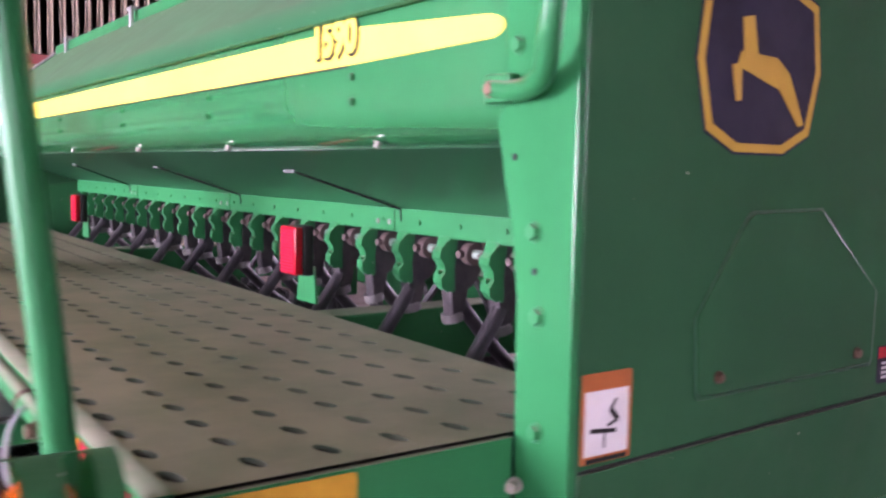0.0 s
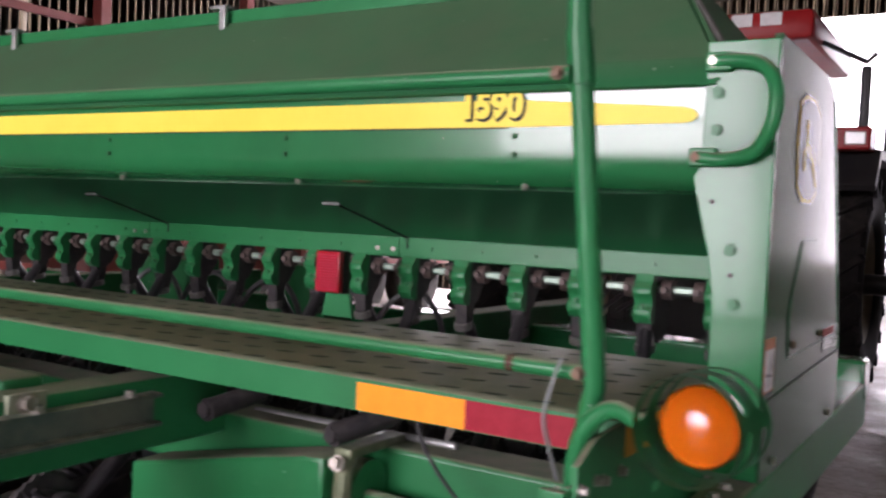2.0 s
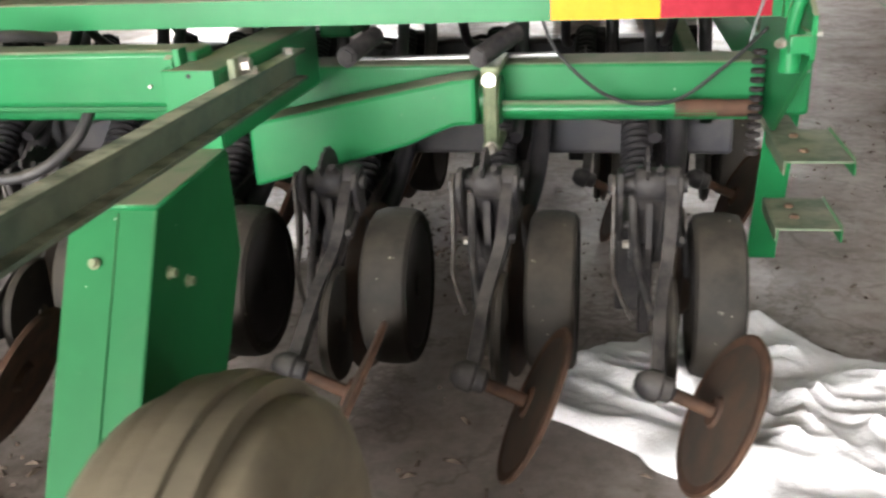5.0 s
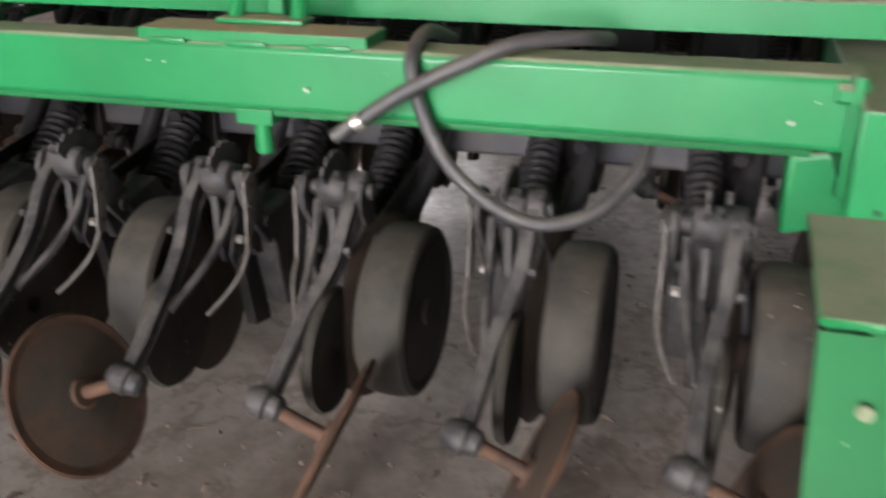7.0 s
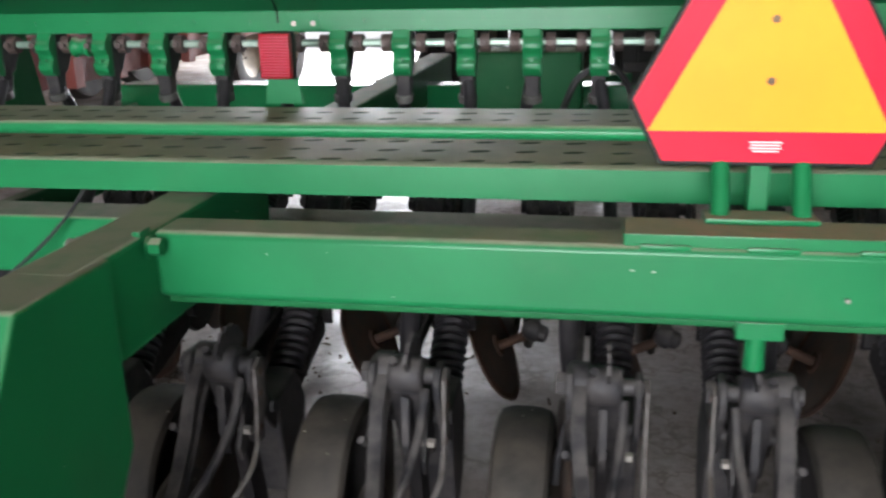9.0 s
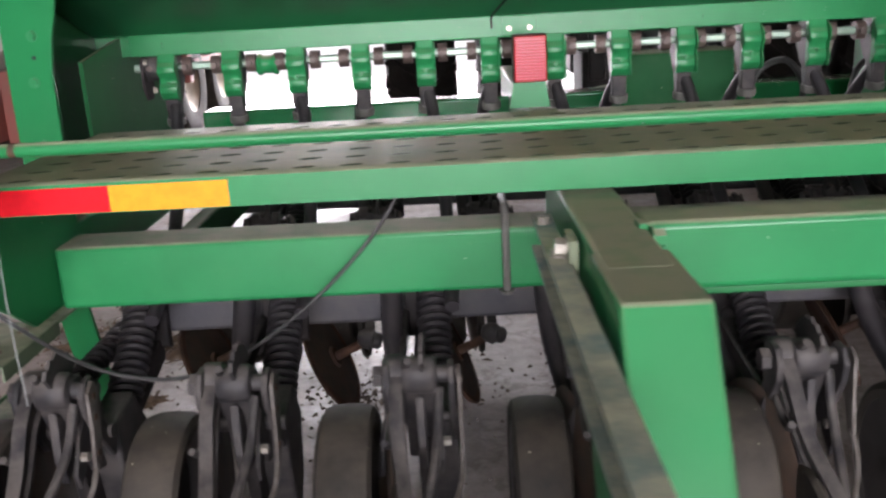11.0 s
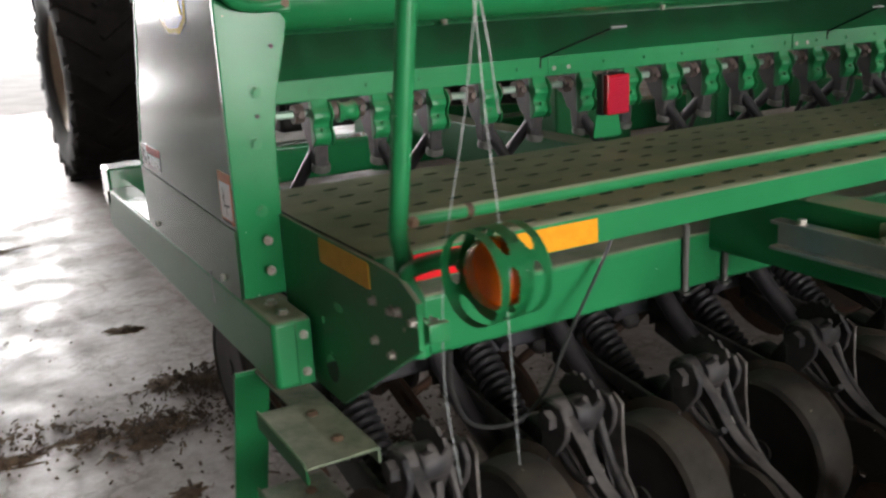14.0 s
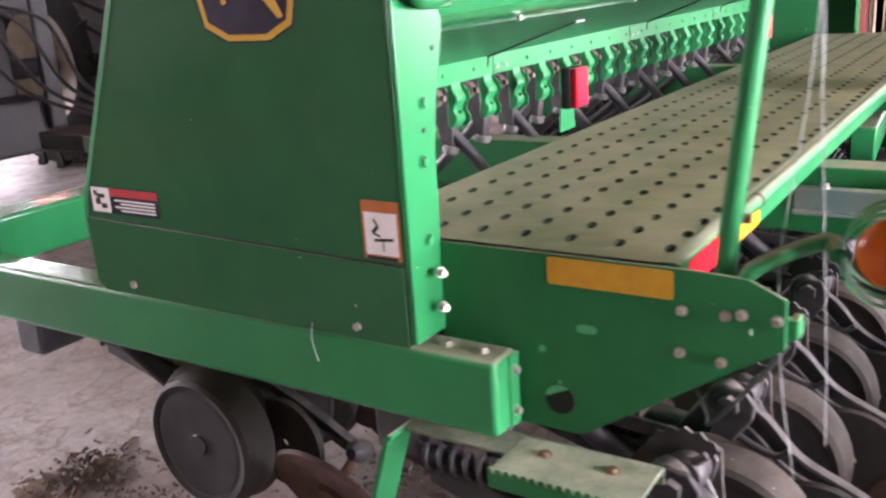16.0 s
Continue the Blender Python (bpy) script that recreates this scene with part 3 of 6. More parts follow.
for x, z in ((1.095, 0.902), (1.08, 0.762)):
    rod(bm, (x, -0.3572, z), (x, -0.3585, z), 0.005, 8)
pieces("cap_hole", bm, BLACKNUM, right_arm)
# right leg: flat shoulder and a leaning two-part front
leg = part("wheel_leg", prism(BM(), [(-0.34, 0.748), (-0.662, 0.732), (-1.03, 0.05), (-0.66, 0.05), (-0.34, 0.52)], "x", 1.042, 1.150, 0.006), GREEN_D, drill, "green leg of the transport wheel")
part("leg_cover", prism(BM(), [(-0.672, 0.722), (-1.04, 0.045), (-1.030, 0.040), (-0.662, 0.717)], "x", 0.985, 1.078), GREEN_D, leg, "bolted front plate of the leg")
part("leg_shoulder", prism(BM(), [(-0.357, 0.752), (-0.666, 0.738), (-0.672, 0.728), (-0.357, 0.742)], "x", 0.985, 1.150), GREEN, leg)
bm = BM()
d = Vector((0, -0.867, 0.49))
bolt(bm, (1.045, -0.722, 0.645), d, 0.008)
bolt(bm, (1.151, -0.66, 0.605), (1, 0, 0), 0.010, 0.012)
bolt(bm, (1.151, -0.60, 0.562), (1, 0, 0), 0.010, 0.012)
pieces("leg_bolt", bm, CLAMPY, leg)
# left leg: runs straight down from the tail of the arm
part("wheel_leg", prism(BM(), [(-0.40, 0.935), (-0.648, 0.938), (-1.19, 0.05), (-0.80, 0.05), (-0.40, 0.60)], "x", -1.152, -1.03, 0.006), GREEN, drill, "green leg of the transport wheel")
for s in (1, -1):
    bm = box(BM(), s * 1.042 - 0.012, s * 1.042 + 0.002, -0.285, -0.246, 0.75, 0.945, 0.002)
    bolt(bm, (s * 1.030, -0.270, 0.915), (-s, 0, 0), 0.016, 0.020)
    part("beam_lug", bm, GREEN, rear_beam)


def transport_wheel(s):
    c = (s * 1.475, -1.25, 0.352)
    prof = [(0.19, -0.115), (0.23, -0.138), (0.28, -0.142), (0.312, -0.122)]
    for h in (-0.085, -0.043, 0.0, 0.043, 0.085):
        top = 0.352 - 4.2 * h * h
        prof += [(top - 0.001, h - 0.018), (top, h), (top - 0.001, h + 0.018), (top - 0.0014, h + 0.0215)]
    prof += [(0.312, 0.122), (0.28, 0.142), (0.23, 0.138), (0.19, 0.115)]
    prof = [(r, h * 0.84) for r, h in prof]
    w = part("transport_wheel", lathe(BM(), prof, c, (1, 0, 0), 48), TYRE, drill, "dusty worn implement tyre on the floor")
    bm = lathe(BM(), [(0.0, -0.03), (0.06, -0.03), (0.07, -0.06), (0.20, -0.095), (0.21, -0.10), (0.21, 0.10), (0.20, 0.095), (0.19, 0.02), (0.06, 0.03), (0.05, 0.07), (0, 0.07)], c, (1, 0, 0), 28)
    part("rim", bm, YELLOW, w, "faded yellow steel rim")
    bm = rod(BM(), (s * 1.10, -0.85, 0.25), (s * 1.10, -1.25, 0.352), 0.045, 10)
    rod(bm, (s * 1.10, -1.25, 0.352), (s * 1.475, -1.25, 0.352), 0.035, 12)
    part("axle", bm, IRON, w)


transport_wheel(1)
transport_wheel(-1)

# long channels bolted to the outside of the arms
for s in (-1, 1):
    prof = [(1.165, 0.812), (1.203, 0.812), (1.203, 0.820), (1.173, 0.820), (1.173, 0.878), (1.203, 0.878), (1.203, 0.886), (1.165, 0.886)]
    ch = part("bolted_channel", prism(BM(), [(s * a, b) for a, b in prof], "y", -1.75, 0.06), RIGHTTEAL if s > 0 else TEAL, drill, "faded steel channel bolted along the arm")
    bm = BM()
    for y in (-0.02, -0.246):
        bolt(bm, (s * 1.186, y, 0.886), (0, 0, 1), 0.012, 0.012)
    bolt(bm, (s * 1.172, -0.262, 0.905), (s, 0, 0.1), 0.016, 0.018)
    pieces("channel_bolt", bm, BOLT, ch)
    part("channel_lug", box(BM(), s * 1.163 - 0.008, s * 1.163 + 0.008, -0.30, -0.215, 0.85, 0.925, 0.003), OLIVE, ch)

# lift arm on the right, with its clamp, pin and rod
poly = [(1.00, 0.697), (1.36, 0.770), (1.55, 0.807), (1.612, 0.812), (1.612, 0.690), (1.552, 0.688), (1.43, 0.635), (1.00, 0.520)]
lift = part("lift_arm", prism(BM(), poly, "y", 0.02, 0.14, 0.012), GREEN, drill, "green tapered lift arm with a dusty edge")
lift.location = (-0.012, 0.135, -0.022)
part("lift_arm_sleeve", rod(BM(), (1.585, 0.12, 0.735), (1.665, 0.12, 0.735), 0.062, 26), GREEN, lift)
bm = BM()
for x in (1.645,):
    sweep(bm, [(x, 0.055, 0.632), (x, 0.048, 0.67), (x, 0.045, 0.735), (x, 0.05, 0.79), (x, 0.065, 0.82)], 0.020, 8)
    box(bm, x - 0.024, x + 0.024, 0.04, 0.25, 0.812, 0.835, 0.006)
    box(bm, x - 0.024, x + 0.024, 0.04, 0.19, 0.618, 0.636, 0.006)
part("clamp", bm, CLAMPY, lift, "worn steel clamp round the sleeve")
bm = BM()
bolt(bm, (1.645, 0.025, 0.805), (0, -1, 0.2), 0.0135, 0.013)
bolt(bm, (1.645, 0.035, 0.630), (0, -1, -0.2), 0.0135, 0.013)
pieces("clamp_bolt", bm, BOLT, lift)
bm = rod(BM(), (1.66, 0.115, 0.712), (2.20, 0.115, 0.712), 0.022, 16)
part("lift_rod", bm, GREEN, lift)
part("bare_rod", rod(BM(), (1.19, 0.26, 0.815), (1.80, 0.26, 0.824), 0.009, 12), GALV, lift, "bare steel rod behind the lift arm")
part("rod_end", rod(BM(), (2.10, 0.115, 0.7125), (2.30, 0.115, 0.7125), 0.0225, 14), RUST, lift, "rusty bare end of the rod")
bm = rod(BM(), (1.30, -0.02, 0.875), (1.34, 0.12, 0.905), 0.024, 16)
bolt(bm, (1.30, -0.02, 0.875), (-0.1, -1, 0), 0.02, 0.012)
part("pivot_pin", bm, CAST, lift)
bm = rod(BM(), (1.62, 0.04, 0.860), (1.70, 0.16, 0.90), 0.026, 16)
bolt(bm, (1.62, 0.04, 0.860), (-0.2, -1, 0), 0.02, 0.012)
part("pivot_pin", bm, CAST, lift)
bm = BM()
for i in range(12):
    z = 0.60 + i * 0.022
    lathe(bm, [(0.012, -0.006), (0.017, -0.004), (0.017, 0.004), (0.012, 0.006)], (2.27, 0.17, z), (0, 0, 1), 12)
part("drive_chain", bm, IRON, drill, "dark roller chain at the end of the frame")

# end plates of the step
def end_plate(s):
    poly = [(0.48, 1.004), (-0.01, 1.004), (-0.115, 1.0), (-0.178, 0.971), (-0.178, 0.886), (0.182, 0.651), (0.42, 0.651), (0.48, 0.70)]
    p = part("end_plate", prism(BM(), poly, "x", s * 2.312, s * 2.322), GREEN, drill, "green step end plate with bolts and punched holes")
    x = s * 2.3225
    bm = BM()
    for y, z in ((-0.009, 0.932), (-0.083, 0.933), (-0.109, 0.938), (-0.166, 0.936), (-0.006, 0.854), (-0.077, 0.848)):
        bolt(bm, (x, y, z), (s, 0, 0), 0.0075, 0.009)
    pieces("plate_bolt", bm, BOLT, p)
    part("yellow_side_reflector", decal(rounded(0.006, 0.244, 0.948, 1.000, 0.006), "x", x, s * 0.0014), SIDETAPE, p, "yellow reflector tape")
    # flat marks for holes, painted as bright as the lit green behind
    bm = BM()
    prism(bm, oval(0.168, 0.868, 0.020, 0.0085, 16, 3), "x", x, x + s * 0.0012)
    prism(bm, oval(0.26, 0.815, 0.007, 0.008, 12), "x", x, x + s * 0.0012)
    prism(bm, oval(0.225, 0.752, 0.004, 0.004, 10), "x", x, x + s * 0.0012)
    pieces("punched_hole", bm, LITGREEN, p, "punched hole with the lit green behind it painted on")
    bm = prism(BM(), oval(0.226, 0.716, 0.030, 0.030, 22), "x", x, x + s * 0.0012)
    part("round_hole", bm, BLACKNUM, p)
    # bright arc painted where light shows in the round hole
    part("lit_hole_lip", prism(BM(), [(0.226 + 0.03 * math.cos(a), 0.716 + 0.03 * math.sin(a)) for a in [radians(5 + 11 * k) for k in range(12)]], "x", x + s * 0.0012, x + s * 0.0022), LITGREEN, p)
    bm = BM()
    for y in (0.46, ):
        for z in (0.955, 0.885):
            bolt(bm, (s * 2.36, 0.455, z), (0.5 * s, -1, 0), 0.008, 0.014)
    pieces("panel_bolt", bm, BOLT, p)
    bm = rod(BM(), (s * 2.288, -0.108, 0.850), (s * 2.288, -0.108, 0.905), 0.022, 18)
    box(bm, *sorted((s * 2.27, s * 2.311)), -0.196, -0.180, 0.900, 0.936, 0.004)
    box(bm, *sorted((s * 2.302, s * 2.3115)), -0.182, -0.100, 0.895, 0.940, 0.002)
    part("corner_bracket", bm, GREEN, p)


end_plate(1)
end_plate(-1)

# ---- step ----
step = part("step_skirt", prism(BM(), [(0.0, 0.946), (0.0, 1.006), (0.006, 1.010), (0.03, 1.010), (0.03, 1.006), (0.006, 1.004), (0.005, 0.952), (0.05, 0.950), (0.05, 0.946)], "x", -2.312, 2.312), GREEN, drill,
            "green rear edge of the long step")


def tread():
    """Sheet with a grid of dimples, each pressed down round a narrow slot."""
    bm = BM()
    dx, x_first, zt, n = 0.0953, 2.062 - 45 * 0.0953, 1.0085, 12
    xs = [x_first + k * dx for k in range(48)]
    ys = [0.045 + 0.0975 * k for k in range(7)]
    ex = [-2.312] + [(a + b) / 2 for a, b in zip(xs, xs[1:])] + [2.312]
    ey = [0.031] + [(a + b) / 2 for a, b in zip(ys, ys[1:])] + [0.715]
    for r, yc in enumerate(ys):
        for k, xc in enumerate(xs):
            x0, x1, y0, y1 = ex[k], ex[k + 1], ey[r], ey[r + 1]
            wide, deep = 0.0225 + 0.003 * random.random(), 0.0045 + 0.0015 * random.random()
            edge, rim, lip = [], [], []
            for i in range(n):
                a = 2 * math.pi * (i + 0.5) / n
                c, q = math.cos(a), math.sin(a)
                t = min(((x1 - xc) if c > 0 else (xc - x0)) / abs(c), ((y1 - yc) if q > 0 else (yc - y0)) / abs(q))
                edge.append(bm.verts.new((xc + c * t, yc + q * t, zt)))
                rim.append(bm.verts.new((xc + c * wide, yc + q * 0.0110 + c * 0.005, zt)))
                lip.append(bm.verts.new((xc + c * 0.0180, yc + q * 0.0058 + c * 0.005, zt - deep)))
            corner = [bm.verts.new(p) for p in ((x1, y1, zt), (x0, y1, zt), (x0, y0, zt), (x1, y0, zt))]
            for i in range(n):
                j = (i + 1) % n
                bm.faces.new((edge[i], edge[j], rim[j], rim[i]))
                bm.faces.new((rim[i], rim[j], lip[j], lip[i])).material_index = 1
                a, b = edge[i].co, edge[j].co
                if abs(a.x - b.x) > 1e-6 and abs(a.y - b.y) > 1e-6:
                    cv = min(corner, key=lambda v: (v.co - (a + b) / 2).length)
                    bm.faces.new((edge[j], edge[i], cv))
    return bm


t = part("step_tread", tread(), TREAD, drill, "dusty green non-slip tread with rows of dimpled slots")
t["kind"] = "stuff"
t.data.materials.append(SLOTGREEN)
part("step_front_edge", box(BM(), -2.312, 2.312, 0.715, 0.722, 0.955, 1.008, 0.002), GREEN, drill)
# dark sheet added below the tread so the open slots look shaded
part("dark_slot_backing", box(BM(), -2.30, 2.30, 0.06, 0.70, 0.945, 0.949), IRON, drill)
for s in (-1, 1):
    bm = decal([(s * 1.797, 0.948), (s * 2.032, 0.948), (s * 2.032, 1.0), (s * 1.797, 1.0)], "y", -0.0008, -0.0012)
    part("amber_reflector", bm, OTAPE if s > 0 else YTAPE, step, "amber reflector tape")
    bm = decal([(s * 2.0325, 0.948), (s * 2.262, 0.948), (s * 2.262, 1.0), (s * 2.0325, 1.0)], "y", -0.0008, -0.0012)
    part("red_reflector", bm, DIMREDTAPE if s > 0 else RTAPE, step, "red reflector tape")

# rail round the step
rail = part("rail_lower", rod(BM(), (-2.295, -0.085, 1.090), (2.295, -0.085, 1.090), 0.0135, 16), GREEN, drill, "green tubular lower rail with scuffs")
part("rail_upper", rod(BM(), (-2.262, -0.14, 1.533), (2.262, -0.14, 1.533), 0.0135, 16), GREEN, drill, "green tubular upper rail")
for s in (-1, 1):
    p = part("rail_post", sweep(BM(), [(s * 2.288, -0.072, 0.955), (s * 2.290, -0.074, 1.02), (s * 2.301, -0.080, 1.07), (s * 2.266, -0.127, 1.60), (s * 2.254, -0.142, 1.95)], 0.0175, 16), GREEN, drill, "green tubular rail post")
    part("post_collar", sweep(BM(), [(s * 2.2716, -0.1198, 1.520), (s * 2.266, -0.127, 1.60)], 0.0205, 16), GREEN, p)
    bm = BM()
    bolt(bm, (s * 2.246, -0.153, 1.533), (0, -1, 0), 0.008)
    bolt(bm, (s * 2.28, -0.0985, 1.09), (0, -1, 0), 0.008)
    pieces("post_bolt", bm, RUSTBOLT, p)
    part("rail_scuff", rod(BM(), (s * 2.155, -0.0855, 1.0902), (s * 2.168, -0.0855, 1.0902), 0.0139, 14), RUST, rail)

# ---- seed box ----
box_poly = [(1.0, 1.183), (0.994, 1.183), (0.994, 1.240), (0.975, 1.248), (0.55, 1.392), (0.512, 1.408), (0.497, 1.428), (0.49, 1.46), (0.488, 1.628), (0.50, 1.64), (1.20, 1.66), (1.26, 1.30), (1.0, 1.24)]
seed_box = part("seed_box", prism(BM(), box_poly, "x", -2.40, 2.40), BOXGREEN, drill, "long green seed box with a rounded lower edge")
# underside sheet in the darkened green, its shade painted in
part("box_underside", prism(BM(), [(0.972, 1.2452), (0.565, 1.3830), (0.566, 1.3862), (0.973, 1.2484)], "x", -2.395, 2.395), SHADEGREEN, seed_box, "dusty sloping underside of the seed box, shade in its green")
seed_box.location = (0, 0.011, 0.008)
lid_poly = [(0.472, 1.604), (0.482, 1.628), (0.52, 1.668), (0.83, 1.925), (0.838, 1.93), (0.838, 1.962), (0.86, 1.97), (1.15, 1.94), (1.30, 1.70), (1.28, 1.69), (1.14, 1.91), (0.85, 1.94), (0.53, 1.66), (0.49, 1.612), (0.478, 1.60)]
bm = prism(BM(), lid_poly, "x", -2.30, 2.30)
for v in bm.verts:
    v.co.x = math.copysign(2.30 - max(0.0, v.co.z - 1.68) * 0.80, v.co.x)
lid = part("lid", bm, LIDGREEN, drill, "sloping green box lid under pale dust")
lid.location = (0, 0.011, 0.010)
part("lid_rim", box(BM(), -2.09, 2.09, 0.826, 0.838, 1.924, 1.966, 0.003), GREEN, lid)
for x in (-1.75, -0.6, 0.55, 1.75):
    bm = box(BM(), x - 0.045, x + 0.03, 0.80, 0.86, 1.968, 1.98, 0.003)
    box(bm, x + 0.005, x + 0.03, 0.795, 0.812, 1.895, 1.975, 0.003)
    part("lid_catch", bm, GALV, lid, "grey steel lid catch")
for s in (-1, 1):
    bm = prism(BM(), [(0.472, 1.610), (0.50, 1.655), (0.84, 1.940), (0.86, 1.955), (1.15, 1.925), (1.28, 1.68)], "x", s * 2.296, s * 2.306)
    for v in bm.verts:
        v.co.x -= s * max(0.0, v.co.z - 1.68) * 0.80
    part("lid_end", bm, LIDGREEN, lid)
    strip = [(s * (2.304 - max(0.0, z - 1.68) * 0.80), y, z) for y, z in ((0.53, 1.686), (0.68, 1.810), (0.835, 1.937))]
    part("lid_end_seal", sweep(BM(), strip, 0.007, 6), CAPGREY, lid, "pale grey seal along the lid end")
part("lip_rail", box(BM(), -2.295, 2.295, 0.985, 0.9935, 1.190, 1.254, 0.004), GREEN, drill, "green lip rail above the seed meters")
bm = BM()
for k in range(26):
    bolt(bm, (-2.2 + k * 0.176, 0.985, 1.221), (0, -1, 0), 0.0065, 0.004, False)
pieces("lip_bolt", bm, GREEN, drill)
bm = BM()
for x in (-1.15, 0.0, 1.15):
    for dx in (-0.03, 0.03):
        bolt(bm, (x + dx, 0.985, 1.215), (0, -1, 0), 0.008, 0.005)
pieces("lip_joint_bolt", bm, BOLT, drill)
for x in (-1.15, 0.0, 1.15):
    part("lip_joint", box(BM(), x - 0.05, x + 0.05, 0.9815, 0.9848, 1.195, 1.250, 0.001), GREEN, drill)
# bolts on the back of the box, three in a column
for x in (-1.84, -1.13, -0.42, 0.42, 1.145, 1.84):
    bm = BM()
    for z in (1.605, 1.505, 1.462):
        bolt(bm, (x, 0.4885, z), (0, -1, 0), 0.0055, 0.004)
    pieces("box_bolt", bm, GREEN_D, seed_box)
    bm = BM()
    bolt(bm, (x + 0.01, 0.535, 1.394), (0, -0.4, -1), 0.007, 0.010)
    pieces("box_bolt", bm, BOLT, seed_box)
# small handles of the clean-out doors below the box
for x in (-1.95, -1.14, -0.45, 0.06, 0.72, 1.14, 1.95):
    if abs(x) in (1.95, 0.72, 0.45):
        continue
    s = 1 if x > 0 else -1
    bm = rod(BM(), (x - 0.03, 0.70, 1.336), (x + 0.03, 0.70, 1.336), 0.0045, 8)
    rod(bm, (x, 0.70, 1.336), (x, 0.72, 1.345), 0.005, 8)
    p = part("cleanout_handle", bm, GALV, seed_box, "small grey handle under the box")
    part("handle_rod", sweep(BM(), [(x + s * 0.02, 0.70, 1.336), (x + s * 0.09, 0.97, 1.243), (x + s * 0.09, 0.975, 1.21)], 0.0032, 6), IRON, p)

# yellow stripe and its lettering
def stripe():
    top, bot = [], []
    n = 40
    ends = [0.0, 0.002, 0.006, 0.012, 0.02, 0.03, 0.045]
    xs = [-2.262 + e for e in ends] + [-2.18 + 4.36 * k / n for k in range(n + 1)] + [2.262 - e for e in ends[::-1]]
    for x in xs:
        e = min((x + 2.262), (2.262 - x))
        h = 0.5 + 0.5 * min(1.0, e / 0.42)
        if e < 0.035:
            h *= max(0.0, 1 - (1 - e / 0.035) ** 2) ** 0.5
        mid = 1.5555 - (1 - max(h, 0.5)) * 0.022
        top.append((x, mid + 0.0315 * h + 0.0004))
        bot.append((x, mid - 0.0305 * h))
    return prism(BM(), bot + top[::-1], "y", 0.4872, 0.4860)


part("yellow_stripe", stripe(), YELLOW, seed_box, "yellow stripe decal tapering at both ends", smooth=False)
bm = BM()
for k in range(26):
    x0 = -1.82 + k * 0.14
    box(bm, x0, x0 + 0.14, 0.4866, 0.4876, 1.5215, 1.5252)
part("stripe_edge", bm, BLACKNUM, seed_box)


def lettering(name, text, size, x, y, z, mat, parent, depth=0.0008, spread=0.0, m=None):
    cu = bpy.data.curves.new("tmp", "FONT")
    cu.body, cu.size, cu.extrude, cu.offset = text, size, depth, spread
    cu.align_x = "CENTER"
    ob = new("tmp", cu)
    me = bpy.data.meshes.new_from_object(ob.evaluated_get(bpy.context.evaluated_depsgraph_get()))
    bpy.data.objects.remove(ob)
    bpy.data.curves.remove(cu)
    me.transform(m or Matrix.Rotation(radians(90), 4, "X"))
    me.transform(Matrix.Translation((x, y, z)))
    me.materials.clear()
    me.materials.append(mat)
    ob = new(name, me)
    ob.parent = parent
    return ob


lettering("number_shadow", "1590", 0.083, 1.781, 0.4848, 1.545, BLACKNUM, seed_box, spread=0.0062)
lettering("model_number", "1590", 0.083, 1.777, 0.4832, 1.549, YELLOW, seed_box, spread=0.0034)["label"] = "yellow model number 1590 with a black shadow"
# maker's name on the other end as plain bars
bm, bm2 = BM(), BM()
for i, w in enumerate((0.024, 0.03, 0.028, 0.028, 0.012, 0.034, 0.024, 0.024, 0.026, 0.024)):
    if i == 4:
        continue
    x = -1.868 + i * 0.0345
    h = 0.062 if i in (0, 5) else 0.046
    box(bm, x, x + w, 0.4825, 0.4835, 1.562, 1.562 + h)
    box(bm2, x - 0.003, x + w + 0.004, 0.4838, 0.4848, 1.557, 1.562 + h + 0.002)
pieces("maker_name_shadow", bm2, BLACKNUM, seed_box)
pieces("maker_name_bar", bm, YELLOW, seed_box, "maker's name as plain yellow bars")

